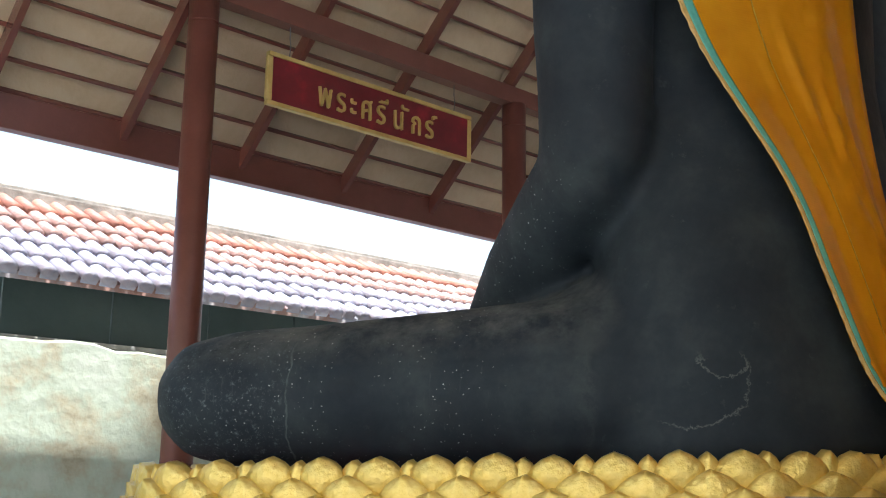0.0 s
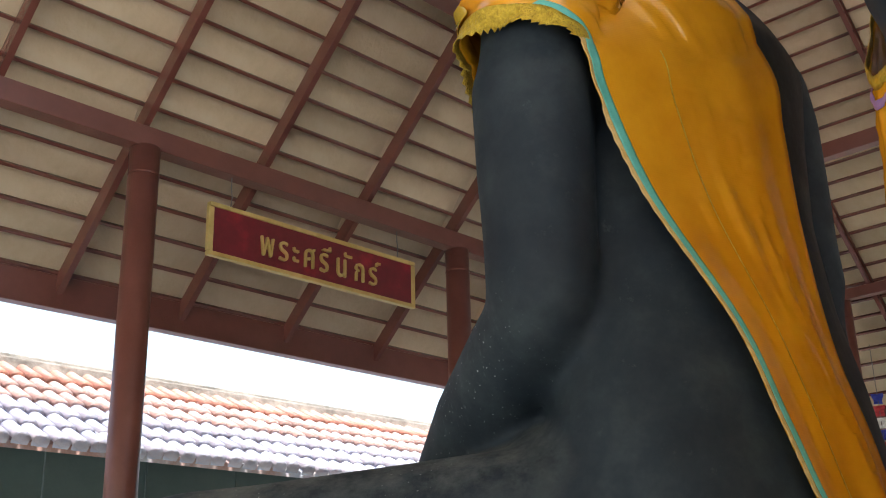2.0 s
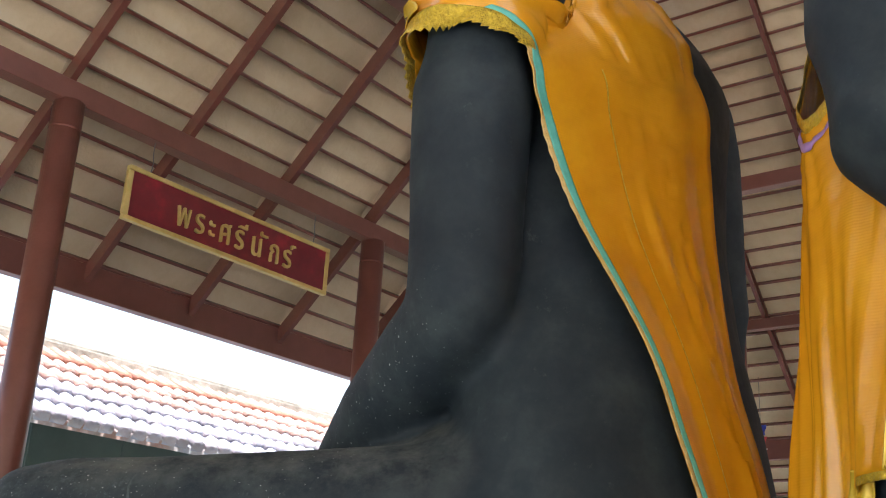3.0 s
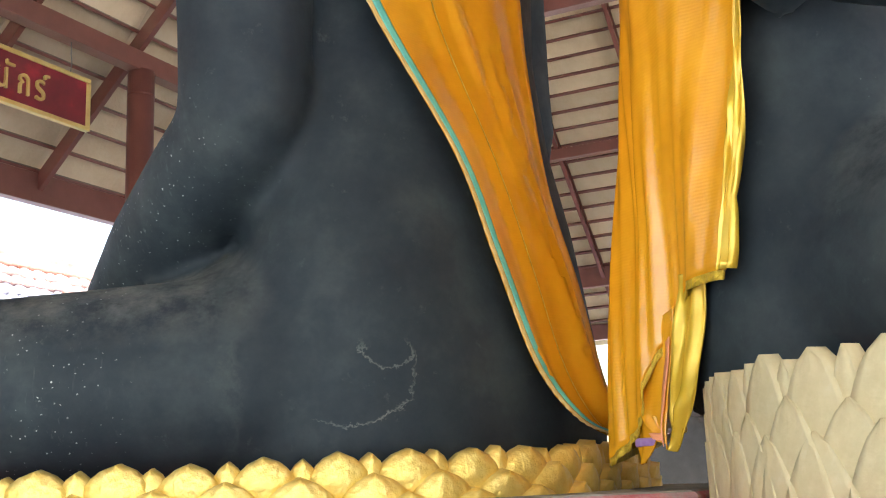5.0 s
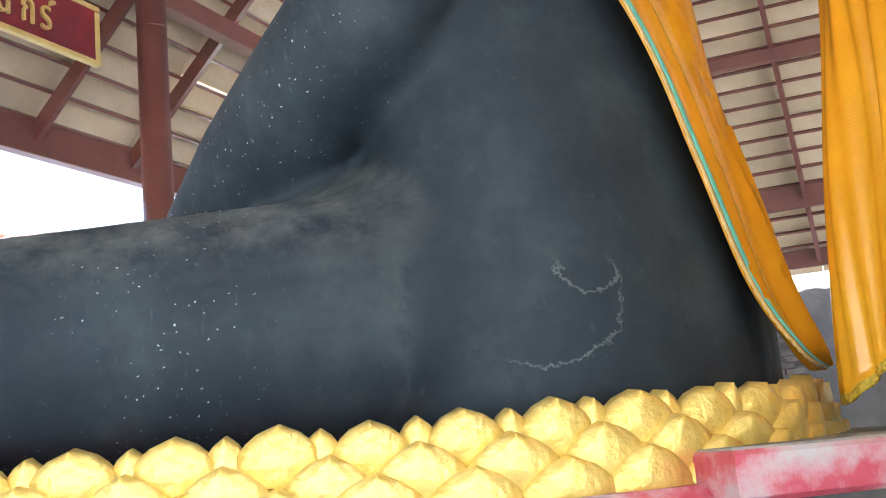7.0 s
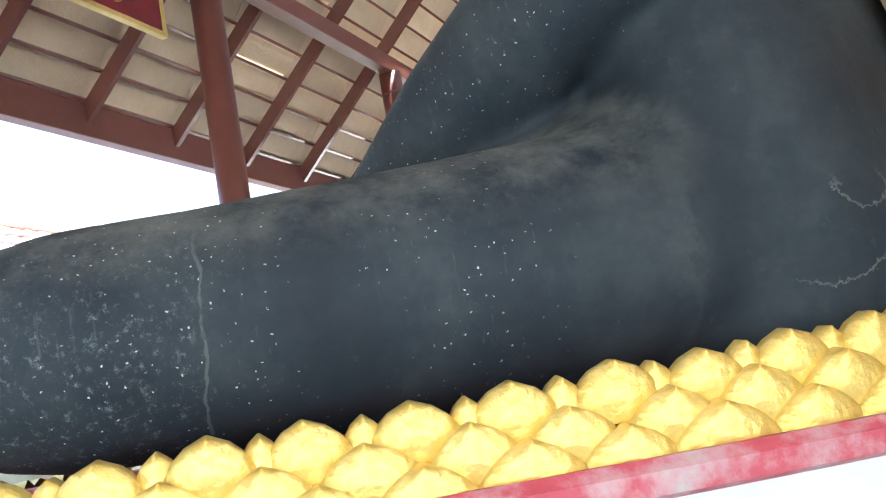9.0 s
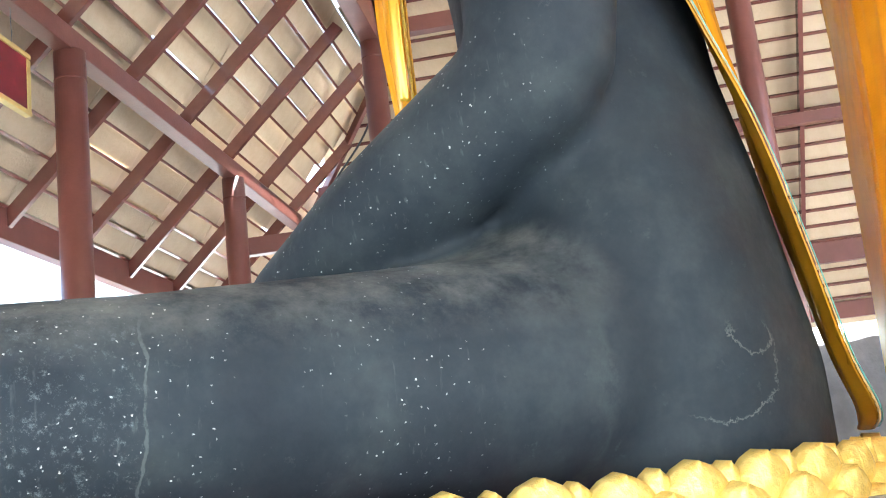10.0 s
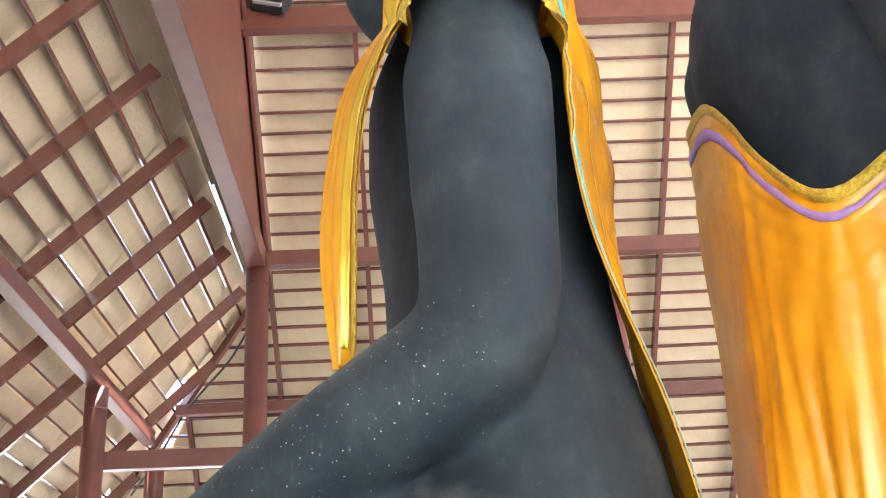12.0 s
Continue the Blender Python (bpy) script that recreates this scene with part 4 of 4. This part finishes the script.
def panel(left, right, n_down, n_across, seed, amp):
    """A hanging piece of cloth between two edges, softly folded along its length."""
    a, b = smooth_path([at2(*p) for p in left], n_down), smooth_path([at2(*p) for p in right], n_down)
    rows = []
    for k in range(n_down):
        row = []
        for i in range(n_across + 1):
            u = i / n_across
            p = a[k].lerp(b[k], u)
            out = Vector((p.x, p.y, 0)).normalized()
            row.append(p + out * amp * (math.sin(u * 7.5 + 2.0 * k / n_down + seed) + 1.2 * noise.noise(Vector((u * 4, k * 0.13, seed)))))
        rows.append(row)
    return rows


def strip(rows, i0, i1, k0, k1, lift):
    return [[p + Vector((p.x, p.y, 0)).normalized() * lift for p in r[i0:i1]] for r in rows[k0:k1]]


gold_fold = panel([(4.46, 1.48, 2.42), (4.50, 1.52, 2.27), (4.545, 1.57, 2.05), (4.565, 1.59, 1.94), (4.575, 1.60, 1.83)], [(4.37, 1.37, 2.42), (4.39, 1.395, 2.27), (4.45, 1.46, 2.05), (4.495, 1.51, 1.94), (4.555, 1.58, 1.82)], 40, 14, 2, 0.014)
cloth_part("under_layer", gold_fold, gold_satin, wrap, "shiny gold under layer", 0.005)
inner_fold = panel([(4.66, 1.71, 2.26), (4.68, 1.73, 2.10), (4.69, 1.74, 2.0), (4.65, 1.70, 1.93), (4.60, 1.64, 1.86)], [(4.51, 1.53, 2.32), (4.52, 1.54, 2.20), (4.545, 1.57, 2.05), (4.565, 1.59, 1.94), (4.575, 1.60, 1.83)], 40, 14, 5, 0.010)
cloth_part("inner_fold", inner_fold, cloth_gold, wrap, "orange inner fold of the cloth", 0.005)
cloth_part("peach_ribbon", strip(inner_fold, 11, 14, 8, 39, 0.012), peach, wrap, "peach ribbon down the inner fold", 0.003)
cloth_part("peach_ribbon", strip(inner_fold, 0, 12, 34, 38, 0.014), peach, wrap, "peach ribbon along the hem", 0.003)
tail = panel([(4.715, 1.76, 1.97), (4.71, 1.755, 1.86), (4.703, 1.746, 1.78)], [(4.61, 1.65, 1.95), (4.625, 1.66, 1.86), (4.685, 1.725, 1.79)], 20, 8, 9, 0.006)
cloth_part("tail", tail, cloth_gold, wrap, "short tail of cloth below the fold", 0.005)
cloth_part("purple_ribbon", strip(tail, 0, 9, 8, 12, 0.010), purple, wrap, "purple ribbon across the tail", 0.003)

# ---------------------------------------------------------------- sign
sign = thing("hanging_sign", "dark red sign board with a gold frame hung from the beam", "sign", (5.235, 6.04, 4.43))
W, H = 1.955, 0.385
bm = bmesh.new()
block(bm, pose(0, 0, 0), W - 0.06, 0.025, H - 0.06, 0.002)
part("board", bm, sign_red, sign)
for a, b in (((-W / 2, 0, H / 2 - 0.016), (W / 2, 0, H / 2 - 0.016)), ((-W / 2, 0, -H / 2 + 0.016), (W / 2, 0, -H / 2 + 0.016)), ((-W / 2 + 0.016, 0, -H / 2 + 0.033), (-W / 2 + 0.016, 0, H / 2 - 0.033)), ((W / 2 - 0.016, 0, -H / 2 + 0.033), (W / 2 - 0.016, 0, H / 2 - 0.033))):
    bm = bmesh.new()
    bar(bm, a, b, 0.045, 0.032, (0, 1, 0) if a[0] == b[0] else (0, 0, 1), 0.006)
    part("frame_bar", bm, sign_gold, sign)
txt = bpy.data.curves.new("lettering", "FONT")
txt.body, txt.size, txt.extrude, txt.align_x, txt.align_y = "พระศรีนักร์", 0.20, 0.010, "CENTER", "CENTER"
txt.space_character = 1.35
txt.materials.append(sign_gold)
let = new("lettering", txt)
let.parent = sign
let.matrix_local = pose(0.02, -0.022, -0.02, 90, 0, 0) @ Matrix.Diagonal((0.95, 1.28, 1, 1))
for x in (-0.80, 0.80):
    bm = bmesh.new()
    tube(bm, [(x, 0, H / 2), (x + 0.01, 0, H / 2 + 0.08), (x, 0, H / 2 + 0.14), (x, 0, H / 2 + 0.24)], [0.004] * 4, 8)
    part("hook", bm, wire_m, sign, "thin wire hook")

# a hanging streamer of small coloured cloths beyond the far beam
stream = thing("cloth_streamer", "hanging streamer of small blue, red and white cloths", "streamer", (12.8, 5.12, 3.3))
for k in range(7):
    bm = bmesh.new()
    z = 1.0 - k * 0.14
    rows = []
    for a in range(5):
        rows.append([(0.02 * math.sin(a * 1.7 + k + b), (b - 2) * 0.035 * (1 - 0.08 * a), z - a * 0.03) for b in range(5)])
    grid(bm, rows)
    tone = ((0.03, 0.05, 0.35), (0.45, 0.04, 0.05), (0.70, 0.70, 0.68))[k % 3]
    cl = part("pennant", bm, material("pennant_cloth", [(0.3, tone), (0.7, tuple(min(1, c * 1.25) for c in tone))], 8, 0.7), stream)
    so = cl.modifiers.new("thickness", "SOLIDIFY")
    so.thickness = 0.004
bm = bmesh.new()
tube(bm, [(0, 0, 0.05), (0, 0, 1.66)], [0.004, 0.004], 6)
part("cord", bm, wire_m, stream)

# floodlight on the high beam
lampf = thing("floodlight", "black floodlight fixed to the high roof beam", "floodlight", (8.84, 4.45, 8.30))
bm = bmesh.new()
block(bm, pose(0, 0, 0, 20, 25, 0), 0.16, 0.34, 0.26, 0.02)
part("housing", bm, black_plastic, lampf)
bm = bmesh.new()
block(bm, pose(-0.07, 0, -0.05, 20, 25, 0), 0.03, 0.28, 0.19, 0.005)
part("lens", bm, grey_metal, lampf, "pale glass front")
bm = bmesh.new()
bar(bm, (0.02, -0.2, -0.02), (0.06, -0.2, 0.24), 0.02, 0.03)
bar(bm, (0.02, 0.2, -0.02), (0.06, 0.2, 0.24), 0.02, 0.03)
part("bracket", bm, grey_metal, lampf)

# ---------------------------------------------------------------- roof tiles, last
roof = thing("roof_side", "pale brown roof tiles of the side slope seen from beneath", "roof", kind="structure")
tile = mesh_of("roof_tile", roof_tile(1.03, COURSE), tile_piece)
side_tile = mesh_of("roof_tile", roof_tile(1.03, COURSE_SIDE), tile_piece)
loose_tile = mesh_of("roof_tile", roof_tile(1.03, COURSE_SIDE - 0.055), tile_piece)
slope = math.atan(SLOPE)
for k in range(-1, n_side + 1):
    d = 0.10 + (k + 0.5) * COURSE_SIDE
    y, z = EAVE_Y - d * CL + 0.098 * SL, EAVE_Z + d * SL + 0.098 * CL
    for i in range(17):
        x = -2.75 + i
        if x - 0.1 > EAVE_X - d * CL:
            continue
        loose = x > 7.9 and random.random() < 0.62
        ob = new("roof_tile", loose_tile if loose else side_tile)
        ob.parent = roof
        ob.matrix_local = pose(x, y, z, 0, 0, 180) @ pose(0, 0, 0, math.degrees(slope), 0, 0) @ pose(0, 0, random.uniform(-0.004, 0.004), 0, 0, random.uniform(-0.15, 0.15))
roof = thing("roof_end", "pale brown roof tiles of the end slope seen from beneath", "roof", kind="structure")
rest = bmesh.new()
near = 0
for k in range(-6, n_end + 1):
    d = 0.10 + (k + 0.5) * COURSE
    x, z = EAVE_X - d * CL + 0.098 * SL, EAVE_Z + d * SL + 0.098 * CL
    for i in range(12):
        y = 5.75 - 1.03 * (i - 0.5)
        if y - 0.1 > (GABLE_Y - 0.2 if d * CL > EAVE_Y - GABLE_Y + 0.3 else EAVE_Y - d * CL):
            continue
        m = pose(x, y, z, 0, 0, 90) @ pose(0, 0, 0, math.degrees(slope), 0, 0) @ pose(0, 0, random.uniform(-0.004, 0.004), 0, 0, random.uniform(-0.15, 0.15))
        if -1.0 < y < 5.0 and k < 34 and near < 300:
            ob = new("roof_tile", tile)
            ob.parent = roof
            ob.matrix_local = m
            near += 1
        else:
            b2 = roof_tile(1.03, COURSE)
            b2.transform(m)
            me = bpy.data.meshes.new("t")
            b2.to_mesh(me)
            b2.free()
            rest.from_mesh(me)
            bpy.data.meshes.remove(me)
ob = part("roof_tiles", rest, tile_under, roof)
ob["kind"] = "stuff"

# barrel tiles of the neighbouring roof
def barrel(w, l):
    bm = bmesh.new()
    n = 8
    rows = []
    for y, s in ((0, 1.0), (l, 0.86)):
        rows.append([(-w / 2 * s * math.cos(math.pi * i / n), y, 0.066 * s * math.sin(math.pi * i / n) + (0.034 if y == 0 else 0.0)) for i in range(n + 1)])
    rows.append([(x * 0.9, y + 0.004, -0.012) for x, y, z in rows[0]])
    vs = [[bm.verts.new(p) for p in r] for r in rows]
    for a, b in ((vs[0], vs[1]), (vs[2], vs[0])):
        for k in range(n):
            bm.faces.new((a[k], a[k + 1], b[k + 1], b[k]))
    return bm


# lower courses pale blue-white, redder towards the ridge
course_tiles = [mesh_of("barrel_tile", barrel(0.148, 0.38), m, True) for m in (clay_pale, clay_pale, clay_pale, clay, clay, clay_red)]
length = math.hypot(NTOP[0] - NY, NTOP[1] - NZ)
rest = bmesh.new()
for j in range(6):
    d = -0.06 + j * length / 6
    for i in range(120):
        x = -1.5 + i * 0.165
        m = pose(x, NY + d * math.cos(n_slope), NZ + d * math.sin(n_slope), math.degrees(n_slope), 0, 0) @ pose(random.uniform(-0.01, 0.01), random.uniform(-0.015, 0.015), random.uniform(0, 0.012), 0, random.uniform(-3, 3), random.uniform(-1.5, 1.5))
        if 3.0 < x < 11.0:
            ob = new("barrel_tile", course_tiles[j])
            ob.parent = roof_n
            ob.matrix_local = m
        else:
            b2 = barrel(0.148, 0.38)
            b2.transform(m)
            me = bpy.data.meshes.new("t")
            b2.to_mesh(me)
            b2.free()
            rest.from_mesh(me)
            bpy.data.meshes.remove(me)
ob = part("barrel_tiles", rest, clay_rest, roof_n, smooth=True)
ob["kind"] = "stuff"
